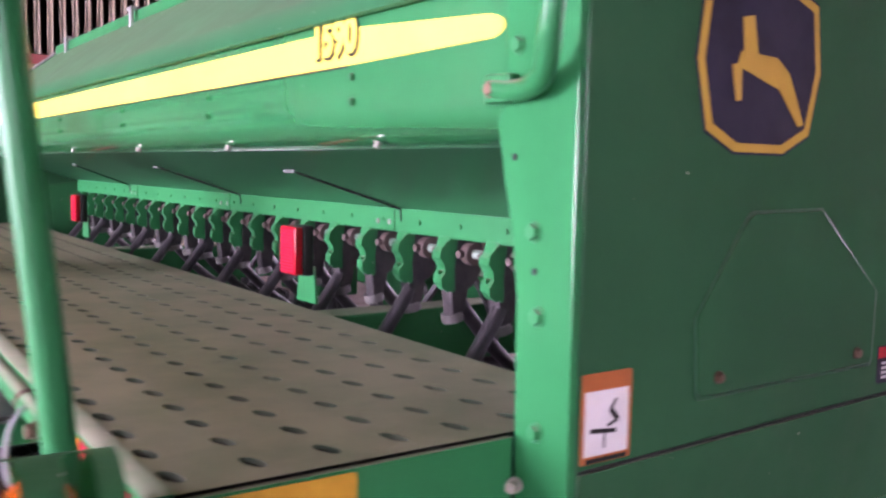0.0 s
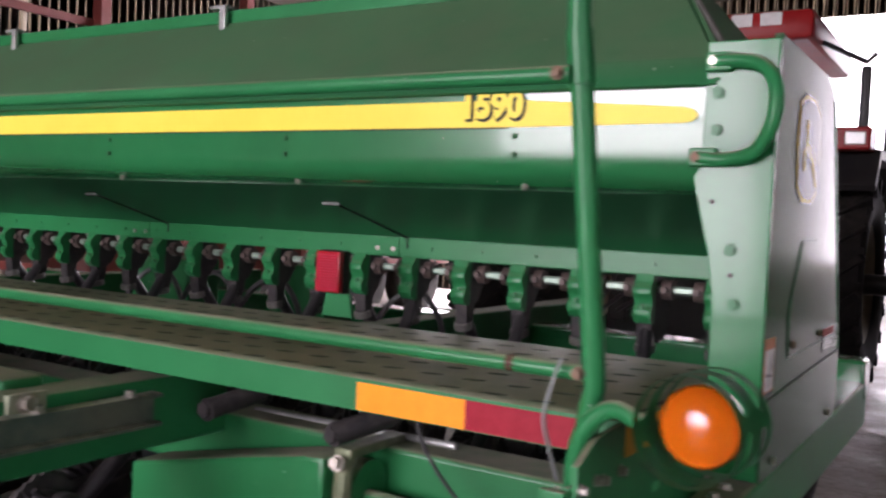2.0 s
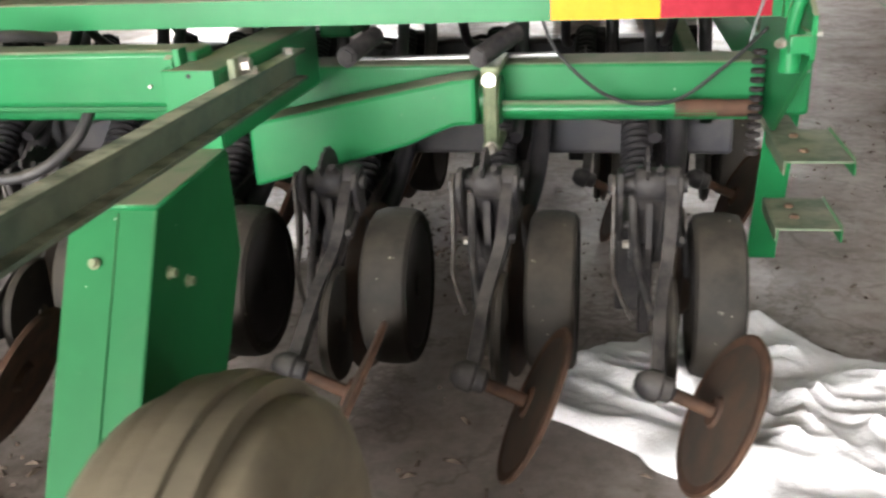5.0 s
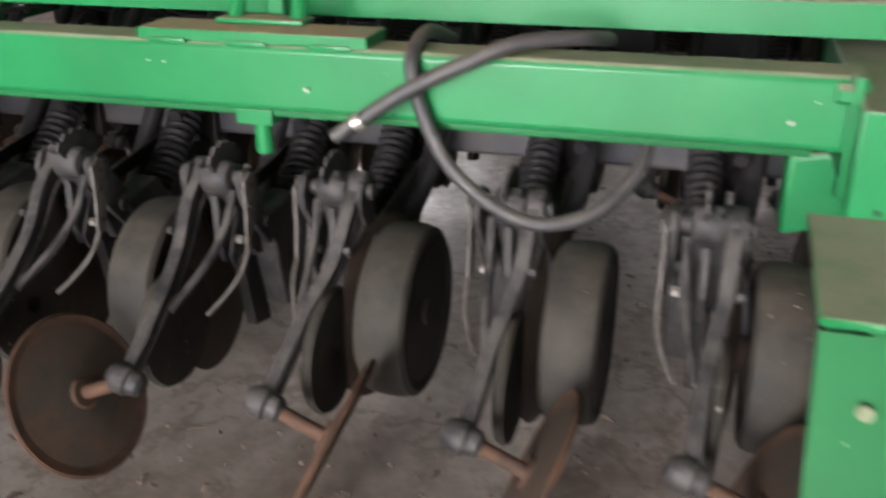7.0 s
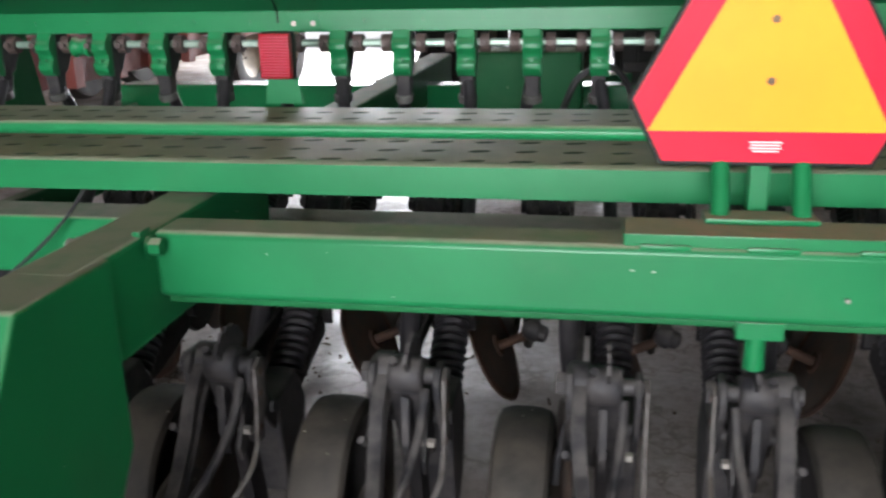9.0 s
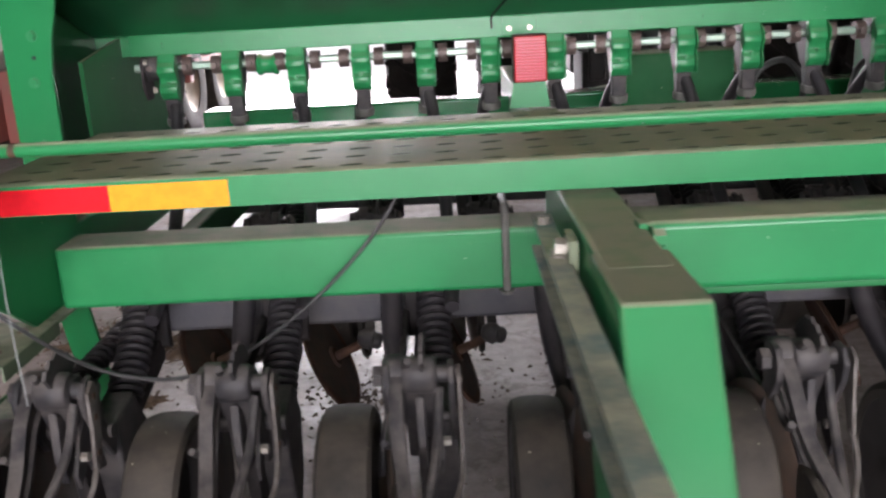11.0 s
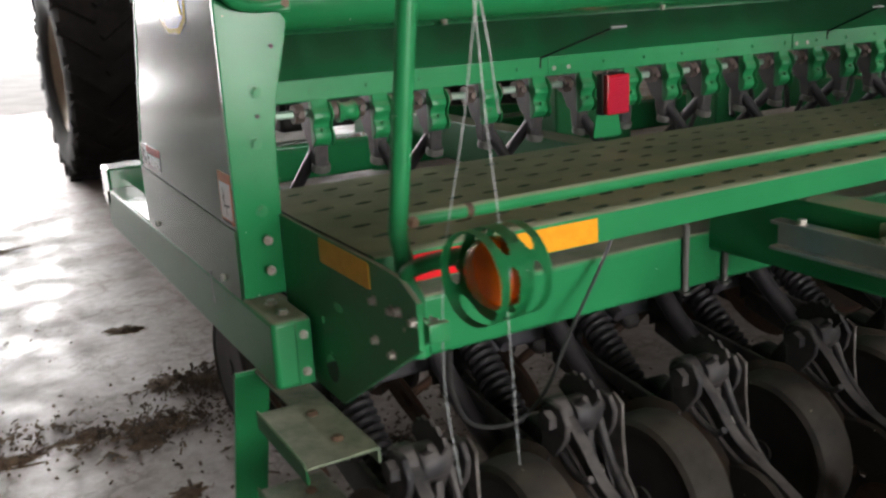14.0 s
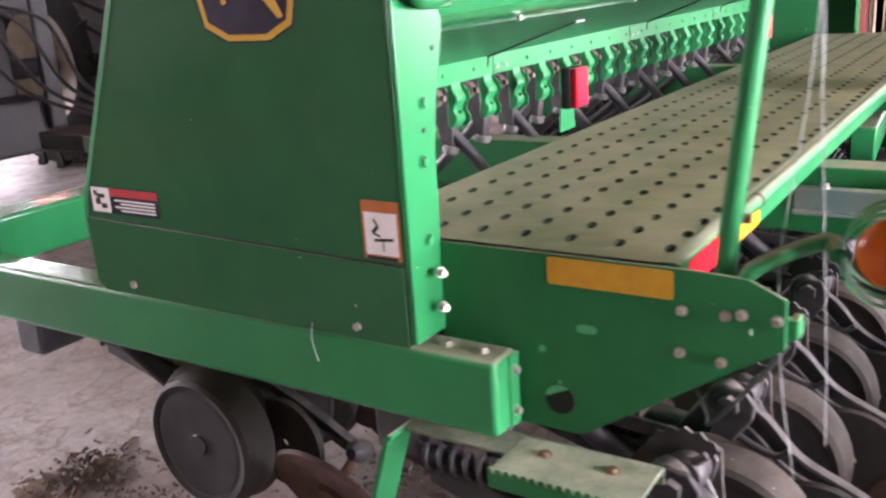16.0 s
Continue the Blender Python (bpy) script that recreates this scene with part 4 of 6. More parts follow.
# ---- end panels ----
def end_panel(s):
    o = s * 2.42
    poly = [(0.478, 0.815), (0.478, 1.70), (0.49, 1.715), (1.06, 1.715), (1.13, 1.70), (1.165, 1.67), (1.45, 1.04), (1.458, 0.99), (1.452, 0.83), (1.44, 0.815)]
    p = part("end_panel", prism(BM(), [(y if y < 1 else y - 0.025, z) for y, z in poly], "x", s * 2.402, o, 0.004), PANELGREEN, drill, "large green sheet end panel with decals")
    p.location = (0, 0.0245 if s > 0 else 0.0145, 0)
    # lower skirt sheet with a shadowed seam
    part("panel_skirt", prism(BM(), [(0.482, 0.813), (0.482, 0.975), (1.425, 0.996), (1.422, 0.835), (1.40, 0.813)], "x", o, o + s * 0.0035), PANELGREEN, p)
    part("panel_seam", prism(BM(), [(0.482, 0.9755), (0.482, 0.980), (1.428, 1.001), (1.428, 0.9965)], "x", o, o + s * 0.0012), BLACKNUM, p)
    part("front_edge", prism(BM(), [(1.413, 1.04), (1.130, 1.665), (1.143, 1.672), (1.426, 1.045), (1.435, 0.99), (1.428, 0.83), (1.418, 0.83), (1.423, 0.99)], "x", s * 2.39, o + s * 0.002), GREEN, p)
    # rear flange
    fl = [(s * 2.421, 0.82), (s * 2.318, 0.82), (s * 2.312, 1.19), (s * 2.30, 1.27), (s * 2.268, 1.395), (s * 2.262, 1.425), (s * 2.278, 1.45), (s * 2.278, 1.70), (s * 2.421, 1.70)]
    f = part("rear_flange", prism(BM(), fl, "y", 0.463, 0.4775, 0.003), FLANGEGREEN, p, "bright green bolted rear flange")
    bm, bm2 = BM(), BM()
    for x, z in ((2.346, 1.279), (2.358, 1.170), (2.36, 1.018)):
        bolt(bm, (s * x, 0.463, z), (0, -1, 0), 0.0105, 0.006)
    for x, z in ((2.349, 1.228), (2.303, 1.375)):
        rod(bm2, (s * x, 0.4632, z), (s * x, 0.4615, z), 0.005, 10)
    for z in (1.595, 1.52):
        bolt(bm, (s * 2.306, 0.463, z), (0, -1, 0), 0.010, 0.006)
    pieces("flange_bolt", bm, GREEN, f)
    pieces("flange_hole", bm2, BLACKNUM, f)
    # grab handle
    c = [(s * 2.285, 0.452, 1.655), (s * 2.33, 0.450, 1.657), (s * 2.39, 0.436, 1.645), (s * 2.425, 0.416, 1.60), (s * 2.425, 0.412, 1.53), (s * 2.39, 0.432, 1.475), (s * 2.33, 0.450, 1.460), (s * 2.272, 0.452, 1.464)]
    h = part("grab_handle", sweep(BM(), curve_pts(c, 8), 0.0145, 14), GREEN, p, "green bent tube grab handle")
    for x, z in ((2.303, 1.656), (2.280, 1.464)):
        part("handle_foot", box(BM(), *sorted((s * (x - 0.024), s * (x + 0.030))), 0.444, 0.463, z - 0.019, z + 0.019, 0.004), GREEN, h, "flattened end of the handle")
        part("handle_bolt", bolt(BM(), (s * (x - 0.008), 0.444, z), (0, -1, 0), 0.009, 0.005), RUSTBOLT if z < 1.5 else BOLT, h)
    # hatch pressed into the right panel, and shield decal
    d = s * 0.0012
    if s > 0:
        hatch = [(0.703, 1.055), (0.695, 1.16), (0.80, 1.297), (0.812, 1.302), (0.975, 1.305), (1.137, 1.172), (1.134, 1.06), (1.128, 1.052), (0.712, 1.048)]
        part("hatch", prism(BM(), hatch, "x", o, o + 0.003, 0.0008), PANELGREEN, p, "pressed hatch cover in the panel")
        cy, cz = 0.90, 1.20
        # flat dark rim stands in for the shade in the hatch's groove
        part("hatch_groove", prism(BM(), [(cy + (y - cy) * 1.025, cz + (z - cz) * 1.04) for y, z in hatch], "x", o, o + 0.001), SHADEGREEN, p)
        bm = BM()
        for y in (0.745, 1.09):
            bolt(bm, (o + 0.003, y, 1.072), (1, 0, 0), 0.007, 0.005)
        pieces("hatch_screw", bm, RUSTBOLT, p)
    cy, cz = 0.812, 1.511 if s > 0 else 1.527
    shield = [(cy - 0.055, cz - 0.122), (cy - 0.115, cz - 0.094), (cy - 0.138, cz), (cy - 0.125, cz + 0.096), (cy - 0.055, cz + 0.121), (cy + 0.055, cz + 0.121), (cy + 0.125, cz + 0.096), (cy + 0.138, cz), (cy + 0.115, cz - 0.094), (cy + 0.055, cz - 0.122)]
    inner = [(cy + (y - cy) * 0.90, cz + (z - cz) * 0.90) for y, z in shield]
    outer = [(cy + (y - cy) * 1.03, cz + (z - cz) * 1.03) for y, z in shield]
    part("shield_backing", prism(BM(), outer, "x", o, o + d), DECALBLUE, p)
    part("shield_border", prism(BM(), shield, "x", o + d, o + d * 1.8), GOLD, p, "gold border of the maker's shield")
    part("shield_field", prism(BM(), inner, "x", o + d * 1.8, o + d * 2.6), DECALBLUE, p)
    # plain slanting bars in gold
    bm = BM()
    for n, poly in enumerate(([(-0.058, 0.005), (0.048, -0.032), (0.062, 0.0), (0.030, 0.026), (-0.050, 0.030)], [(-0.044, 0.020), (-0.014, 0.024), (-0.026, 0.092), (-0.050, 0.086)], [(0.036, -0.026), (0.062, -0.004), (0.098, -0.086), (0.086, -0.090)], [(-0.070, 0.006), (-0.050, 0.010), (-0.048, -0.052), (-0.058, -0.054)])):
        prism(bm, [(cy + y * 1.0 if s > 0 else cy - y, cz - 0.008 + z * 0.82) for y, z in poly], "x", o + d * 2.6, o + d * (3.2 + 0.35 * n))
    part("shield_emblem", bm, GOLD, p, "plain gold shape in the shield")
    # warning sticker by the rear edge
    st = part("warning_sticker", decal(rounded(0.484, 0.573, 0.987, 1.104, 0.004), "x", o, d), ORANGE, p, "orange and white fall warning sticker")
    part("sticker_field", decal([(0.490, 0.997), (0.567, 0.997), (0.567, 1.081), (0.490, 1.081)], "x", o + d, d * 0.5), WHITE, st)
    bm = BM()
    def bar(y0, z0, y1, z1, w):
        a, b = Vector((y0, z0)), Vector((y1, z1))
        n = (b - a).normalized()
        n = Vector((-n.y, n.x)) * w
        prism(bm, [tuple(a + n), tuple(b + n), tuple(b - n), tuple(a - n)], "x", o + d * 1.5, o + d * 2.0)
    for y0, z0, y1, z1, w in ((0.500, 1.030, 0.545, 1.026, 0.003), (0.525, 1.026, 0.525, 1.005, 0.0015), (0.548, 1.040, 0.535, 1.055, 0.004), (0.535, 1.055, 0.545, 1.068, 0.002), (0.548, 1.040, 0.530, 1.034, 0.002), (0.493, 0.991, 0.565, 0.991, 0.003)):
        bar(y0, z0, y1, z1, w)
    part("sticker_mark", bm, BLACKNUM, st)
    # red label near the front edge
    dg = part("danger_label", decal(rounded(1.158, 1.396, 1.012, 1.076, 0.003), "x", o, d), DECALBLUE, p, "small red and white danger label")
    part("label_red", decal([(1.160, 1.055), (1.325, 1.055), (1.325, 1.074), (1.160, 1.074)], "x", o + d, d * 0.5), REDDECAL, dg)
    part("label_white", decal([(1.328, 1.014), (1.394, 1.014), (1.394, 1.074), (1.328, 1.074)], "x", o + d, d * 0.5), WHITE, dg)
    bm = BM()
    for i in range(4):
        prism(bm, [(1.170, 1.044 - i * 0.008), (1.31 - 0.02 * (i % 2), 1.044 - i * 0.008), (1.31 - 0.02 * (i % 2), 1.048 - i * 0.008), (1.170, 1.048 - i * 0.008)], "x", o + d * 1.0, o + d * 1.6)
    part("label_print", bm, WHITE, dg)
    bm = BM()
    for i, (y, z, w, h) in enumerate(((1.34, 1.024, 0.02, 0.012), (1.362, 1.032, 0.018, 0.016), (1.345, 1.049, 0.03, 0.01), (1.372, 1.054, 0.012, 0.012))):
        prism(bm, [(y, z), (y + w, z), (y + w, z + h), (y, z + h)], "x", o + d * 1.5, o + d * 2.0)
    part("label_mark", bm, BLACKNUM, dg)


end_panel(1)
end_panel(-1)
# inner end sheets between box and step
for s in (-1, 1):
    part("inner_end_sheet", prism(BM(), [(0.70, 0.815), (0.70, 1.20), (0.99, 1.245), (1.35, 1.25), (1.45, 0.815)], "x", s * 2.325, s * 2.335), GREEN_D, drill)

# ---- red tail lamps on their brackets ----
LENS_RIB = link_mesh("lens_rib", prism(BM(), [(0.7236, 0.0), (0.7205, 0.0010), (0.7205, 0.0028), (0.7236, 0.0038)], "x", -0.039, 0.039), LENSRIB, True)

for s in (-1, 1):
    x = s * 1.143
    p = part("tail_lamp", box(BM(), x - 0.046, x + 0.046, 0.745, 0.775, 1.077, 1.203, 0.006), BLACKNUM, drill, "red ribbed tail lamp in a dark housing")
    p.location = (0, -0.02, 0.006)
    lens_part = part("lamp_lens", box(BM(), x - 0.043, x + 0.043, 0.7235, 0.745, 1.080, 1.200, 0.004), REDLENS, p, "ribbed red lens")
    for k in range(14):
        z = 1.0865 + k * 0.0078
        shared("lens_rib", LENS_RIB, lens_part, (x, 0, z))
    poly = [(x - 0.055, 1.006), (x + 0.055, 1.006), (x + 0.040, 1.10), (x - 0.040, 1.10)]
    part("lamp_bracket", prism(BM(), poly, "y", 0.776, 0.782), GREEN, p)

# ---- seed meters on the feed shaft ----
ROWS = [0.1905 * (i - 11.5) for i in range(24)]
part("feed_shaft", rod(BM(), (-2.30, 1.03, 1.154), (2.30, 1.03, 1.154), 0.0115, 6), HEXROD, drill, "pale hexagonal feed shaft")


def meter_mesh():
    prof = [(0.985, 1.190), (0.978, 1.165), (0.966, 1.150), (0.964, 1.134), (0.976, 1.120), (0.980, 1.104), (0.970, 1.092), (0.970, 1.074), (0.984, 1.058), (0.998, 1.050), (1.004, 1.060), (1.002, 1.105), (1.006, 1.150), (1.010, 1.190)]
    bm = prism(BM(), prof, "x", -0.026, 0.026, 0.004)
    return link_mesh("seed_meter", bm, GREEN, True)


def meter_body_mesh():
    prof = [(1.0045, 1.185), (1.0025, 1.10), (1.006, 1.052), (1.028, 1.046), (1.062, 1.066), (1.090, 1.110), (1.094, 1.15), (1.075, 1.185)]
    return link_mesh("meter_body", prism(BM(), prof, "x", -0.021, 0.021, 0.003), CAST, True)


def meter_bolt_mesh():
    return link_mesh("meter_bolt", rod(BM(), (0.0, 0.985, 1.100), (0.0, 0.966, 1.100), 0.006, 6), GREEN, True)


def fin_mesh():
    prof = [(0.976, 1.180), (0.956, 1.160), (0.952, 1.140), (0.966, 1.122), (0.968, 1.104), (0.956, 1.088), (0.958, 1.066), (0.976, 1.054), (0.990, 1.060), (0.992, 1.105), (0.990, 1.150), (1.000, 1.180)]
    return link_mesh("meter_fin", prism(BM(), prof, "x", 0.0262, 0.0300), GREEN, True)


def collar_mesh():
    bm = lathe(BM(), [(0.012, -0.014), (0.027, -0.014), (0.027, 0.014), (0.012, 0.014)], (0.052, 1.03, 1.147), (1, 0, 0), 14)
    rod(bm, (0.05, 1.005, 1.147), (0.05, 0.99, 1.147), 0.010, 6)
    return link_mesh("collar", bm, COLLAR, True)


def boot_mesh():
    bm = prism(BM(), [(0.990, 1.062), (1.046, 1.062), (1.040, 1.020), (1.030, 0.985), (1.000, 0.985), (0.996, 1.020)], "x", -0.021, 0.021, 0.005)
    return link_mesh("meter_boot", bm, CAST, True)


def tube_mesh(lean):
    pts = curve_pts([(0, 1.02, 1.05), (lean * 0.3, 0.965, 0.985), (lean * 0.7, 0.83, 0.83), (lean, 0.62, 0.64), (lean, 0.42, 0.56)], 8)
    return link_mesh("seed_tube", sweep(BM(), pts, 0.0185, 10), SEEDTUBE, True)


def tube_front_mesh(lean):
    pts = curve_pts([(0, 1.02, 1.05), (lean * 0.3, 1.075, 0.985), (lean * 0.7, 1.24, 0.83), (lean, 1.50, 0.66), (lean, 1.75, 0.60)], 8)
    return link_mesh("seed_tube", sweep(BM(), pts, 0.0185, 10), SEEDTUBE, True)


BOOT_CAP = link_mesh("boot_cap", lathe(BM(), [(0.019, -0.011), (0.027, -0.011), (0.0285, 0.0), (0.027, 0.011), (0.019, 0.011)], (0, 1.013, 0.988), (0, 0.25, -1), 14), CAPGREY, True)
METER, COLLAR_ME, BOOT, METER_BOLT, FIN, METER_BODY = meter_mesh(), collar_mesh(), boot_mesh(), meter_bolt_mesh(), fin_mesh(), meter_body_mesh()
TUBES = [tube_mesh(0.05), tube_front_mesh(-0.06)]
for i, x in enumerate(ROWS):
    m = shared("seed_meter", METER, drill, (x, 0, 0.007), "green seed meter with a dark boot")
    shared("collar", COLLAR_ME, m)
    shared("collar", COLLAR_ME, m, (-0.104, 0, 0))
    shared("boot_cap", BOOT_CAP, shared("meter_boot", BOOT, m))
    shared("meter_bolt", METER_BOLT, m)
    shared("meter_body", METER_BODY, m, (0, 0, 0), "dark cast meter body")
    shared("meter_fin", FIN, m)
    shared("seed_tube", TUBES[i % 2], m)
for s in (-1, 1):
    bm = prism(BM(), [(0.985, 1.10), (0.985, 1.17), (1.005, 1.195), (1.055, 1.195), (1.075, 1.17), (1.075, 1.08), (1.05, 1.06), (1.01, 1.06)], "x", s * 2.262, s * 2.272, 0.003)
    b = part("bearing_plate", bm, IRON, drill, "dark bearing plate at the end of the feed shaft")
    part("bearing", lathe(BM(), [(0.012, -0.02), (0.034, -0.02), (0.038, -0.012), (0.038, 0.012), (0.034, 0.02), (0.012, 0.02)], (s * 2.245, 1.03, 1.154), (1, 0, 0), 18), CAST, b)
    for y, z in ((1.0, 1.172), (1.06, 1.085)):
        part("bearing_bolt", bolt(BM(), (s * 2.262, y, z), (-s, 0, 0), 0.008, 0.008), BOLT, b)
# drive sprocket between two meters
bm = lathe(BM(), [(0.012, -0.03), (0.03, -0.03), (0.033, -0.022), (0.026, -0.012), (0.026, 0.012), (0.033, 0.022), (0.03, 0.03), (0.012, 0.03)], (-1.90, 1.03, 1.147), (1, 0, 0), 16)
part("shaft_coupling", bm, GREEN, drill)
poly = []
for k in range(72):
    a, r = 2 * math.pi * k / 72, (0.074, 0.080, 0.087, 0.080)[k % 4]
    poly.append((1.06 + r * math.cos(a), 1.09 + r * math.sin(a)))
bm = prism(BM(), poly, "x", 2.015, 2.025)
part("drive_sprocket", bm, IRON, drill, "dark toothed drive sprocket")

# ---- row openers ----


def forged_bar(pts, h0, h1, w):
    """A bar of I-section along points in an upright plane, from half-height h0 to h1 and half-width w."""
    bm, rings = BM(), []
    for i, p in enumerate(pts):
        d = (Vector(pts[min(i + 1, len(pts) - 1)]) - Vector(pts[max(i - 1, 0)])).normalized()
        n = Vector((0, -d.z, d.y)).normalized()
        h = h0 + (h1 - h0) * i / (len(pts) - 1)
        t = 0.009
        ring = []
        for v, u in ((-w, h), (w, h), (w, h - t), (w * 0.45, h - t - 0.003), (w * 0.45, t + 0.003 - h), (w, t - h), (w, -h), (-w, -h), (-w, t - h), (-w * 0.45, t + 0.003 - h), (-w * 0.45, h - t - 0.003), (-w, h - t)):
            ring.append(bm.verts.new(Vector(p) + n * u + Vector((v, 0, 0))))
        rings.append(ring)
    for a, b in zip(rings, rings[1:]):
        for k in range(12):
            bm.faces.new((a[k], a[(k + 1) % 12], b[(k + 1) % 12], b[k]))
    bm.faces.new(rings[0][::-1])
    bm.faces.new(rings[-1])
    return bm


def opener_meshes(s):
    """Meshes of one opener at its own origin on the toolbar's row; s turns it left or right handed."""
    out = {}
    # casting that carries everything, with its long drag link to the toolbar
    bm = BM()
    prism(bm, [(0.60, 0.395), (0.60, 0.465), (0.40, 0.415), (0.20, 0.385), (0.13, 0.49), (0.06, 0.585), (0.00, 0.59), (-0.02, 0.555), (0.03, 0.46), (0.08, 0.34), (0.20, 0.31), (0.40, 0.345)], "x", -0.036, 0.036, 0.006)
    out["opener"] = link_mesh("opener", bm, CAST, True)
    bm = prism(BM(), [(-0.035, 0.565), (-0.012, 0.598), (0.03, 0.600), (0.06, 0.575), (0.055, 0.50), (0.09, 0.42), (0.06, 0.40), (0.012, 0.47), (-0.03, 0.53)], "x", -0.076, -0.060, 0.005)
    out["cheek_plate"] = link_mesh("cheek_plate", bm, CAST, True)
    bm = prism(BM(), [(-0.028, 0.560), (-0.008, 0.590), (0.03, 0.592), (0.052, 0.57), (0.06, 0.48), (0.11, 0.40), (0.09, 0.37), (0.03, 0.44), (-0.02, 0.52)], "x", 0.060, 0.074, 0.004)
    out["side_plate"] = link_mesh("side_plate", bm, CAST, True)
    bm = lathe(BM(), [(0.0, -0.034), (0.034, -0.034), (0.040, -0.026), (0.040, 0.026), (0.034, 0.034), (0.0, 0.034)], (0, 0.012, 0.566), (1, 0, 0), 18)
    out["knuckle"] = link_mesh("knuckle", bm, CAST, True)
    out["nut"] = link_mesh("nut", rod(BM(), (-0.096, 0.02, 0.562), (-0.076, 0.02, 0.562), 0.024, 6), CAST, True)
    out["lever"] = link_mesh("lever", sweep(BM(), curve_pts([(s * 0.060, 0.03, 0.50), (s * 0.066, -0.03, 0.47), (s * 0.066, -0.08, 0.455), (s * 0.070, -0.11, 0.475)], 6), 0.008, 8), CAST, True)
    out["bracket"] = link_mesh("bracket", prism(BM(), [(0.03, 0.50), (-0.01, 0.47), (-0.05, 0.40), (-0.035, 0.36), (0.01, 0.40), (0.05, 0.45)], "x", -s * 0.045, -s * 0.037, 0.003), CAST, True)
    out["bracket_bolt"] = link_mesh("bracket_bolt", rod(BM(), (-s * 0.060, -0.015, 0.425), (-s * 0.034, -0.015, 0.425), 0.011, 6), BOLT, True)
    bm = rod(BM(), (-0.086, 0.02, 0.562), (0.086, 0.02, 0.562), 0.018, 12)
    out["pivot_bolt"] = link_mesh("pivot_bolt", bm, CAST, True)
    bm = rod(BM(), (-0.082, 0.075, 0.44), (0.082, 0.075, 0.44), 0.015, 12)
    out["link_bolt"] = link_mesh("link_bolt", bm, CAST, True)
    bm = prism(BM(), [(0.04, 0.40), (0.12, 0.40), (0.16, 0.12), (0.08, 0.14)], "x", -0.014, 0.014, 0.003)
    out["shank"] = link_mesh("shank", bm, IRON, True)
    # closing arm: a tapered forged bar of I-section with a shoulder below the pivot
    pts = curve_pts([(s * 0.048, 0.030, 0.560), (s * 0.048, -0.040, 0.512), (s * 0.040, -0.115, 0.432), (s * 0.022, -0.235, 0.366), (s * 0.012, -0.405, 0.275)], 7)
    out["closing_arm"] = link_mesh("closing_arm", forged_bar(pts, 0.031, 0.017, 0.014), CAST, True)
    bm = lathe(BM(), [(0.0, -0.024), (0.036, -0.024), (0.043, -0.018), (0.043, 0.018), (0.036, 0.024), (0.0, 0.024)], (s * 0.048, 0.034, 0.560), (1, 0, 0), 18)
    out["arm_boss"] = link_mesh("arm_boss", bm, CAST, True)
    bm = rod(BM(), (s * 0.072, 0.044, 0.566), (s * 0.080, 0.044, 0.566), 0.012, 6)
    out["boss_bolt"] = link_mesh("boss_bolt", bm, IRON, True)
    # bare lever plate with two holes, hanging beside the knuckle
    plate = [(-0.030, 0.575), (0.000, 0.592), (0.022, 0.568), (0.008, 0.480), (-0.018, 0.405), (-0.046, 0.412), (-0.034, 0.490)]
    out["lever_plate"] = link_mesh("lever_plate", prism(BM(), plate, "x", -s * 0.087, -s * 0.079, 0.002), LEVER, True)
    bm = BM()
    for y, z in ((-0.006, 0.560), (-0.012, 0.515), (-0.024, 0.440)):
        rod(bm, (-s * 0.0865, y, z), (-s * 0.0885, y, z), 0.0075, 10)
    out["lever_hole"] = link_mesh("lever_hole", bm, RUST, True)
    out["lever_link"] = link_mesh("lever_link", sweep(BM(), curve_pts([(-s * 0.083, -0.030, 0.420), (-s * 0.080, -0.075, 0.370), (-s * 0.060, -0.120, 0.330), (-s * 0.035, -0.165, 0.300)], 5), 0.006, 8), LEVER, True)
    # seed boot ahead of the disc
    bm = prism(BM(), [(0.10, 0.44), (0.24, 0.46), (0.30, 0.36), (0.26, 0.22), (0.20, 0.16), (0.15, 0.17), (0.12, 0.30)], "x", -s * 0.075, -s * 0.005, 0.010)
    out["seed_boot"] = link_mesh("seed_boot", bm, CAST, True)
    pts = curve_pts([(-s * 0.040, 0.0, 0.54), (-s * 0.034, -0.05, 0.46), (-s * 0.020, -0.13, 0.40), (s * 0.006, -0.24, 0.345)], 6)
    out["adjuster_rod"] = link_mesh("adjuster_rod", sweep(BM(), pts, 0.010, 8), CAST, True)
    hub = Vector((s * 0.010, -0.410, 0.272))
    bm = lathe(BM(), [(0, -0.042), (0.016, -0.042), (0.026, -0.032), (0.032, -0.020), (0.034, 0.004), (0.027, 0.010), (0.026, 0.030), (0.016, 0.038), (0, 0.038)], hub, (1, 0, -0.3), 16)
    out["hub"] = link_mesh("hub", bm, CAST, True)
    # spring of thick wire on its rod
    a, b = Vector((-s * 0.022, 0.575, 0.622)), Vector((-s * 0.022, 0.275, 0.385))
    out["spring"] = link_mesh("spring", helix(BM(), a, b, 0.0365, 0.0095, 16.5, 7, 14), SPRING, True)
    out["spring_rod"] = link_mesh("spring_rod", rod(BM(), a + (a - b) * 0.04, b - (a - b) * 0.22, 0.016, 12), IRON, True)
    bm = lathe(BM(), [(0, -0.010), (0.046, -0.010), (0.048, 0.0), (0.042, 0.012), (0, 0.012)], b, a - b, 18)
    out["spring_seat"] = link_mesh("spring_seat", bm, IRON, True)
    # gauge wheel: smooth rubber band on a dished disc, hollow on the side of the arm
    c = (s * 0.158, 0.005, 0.290)
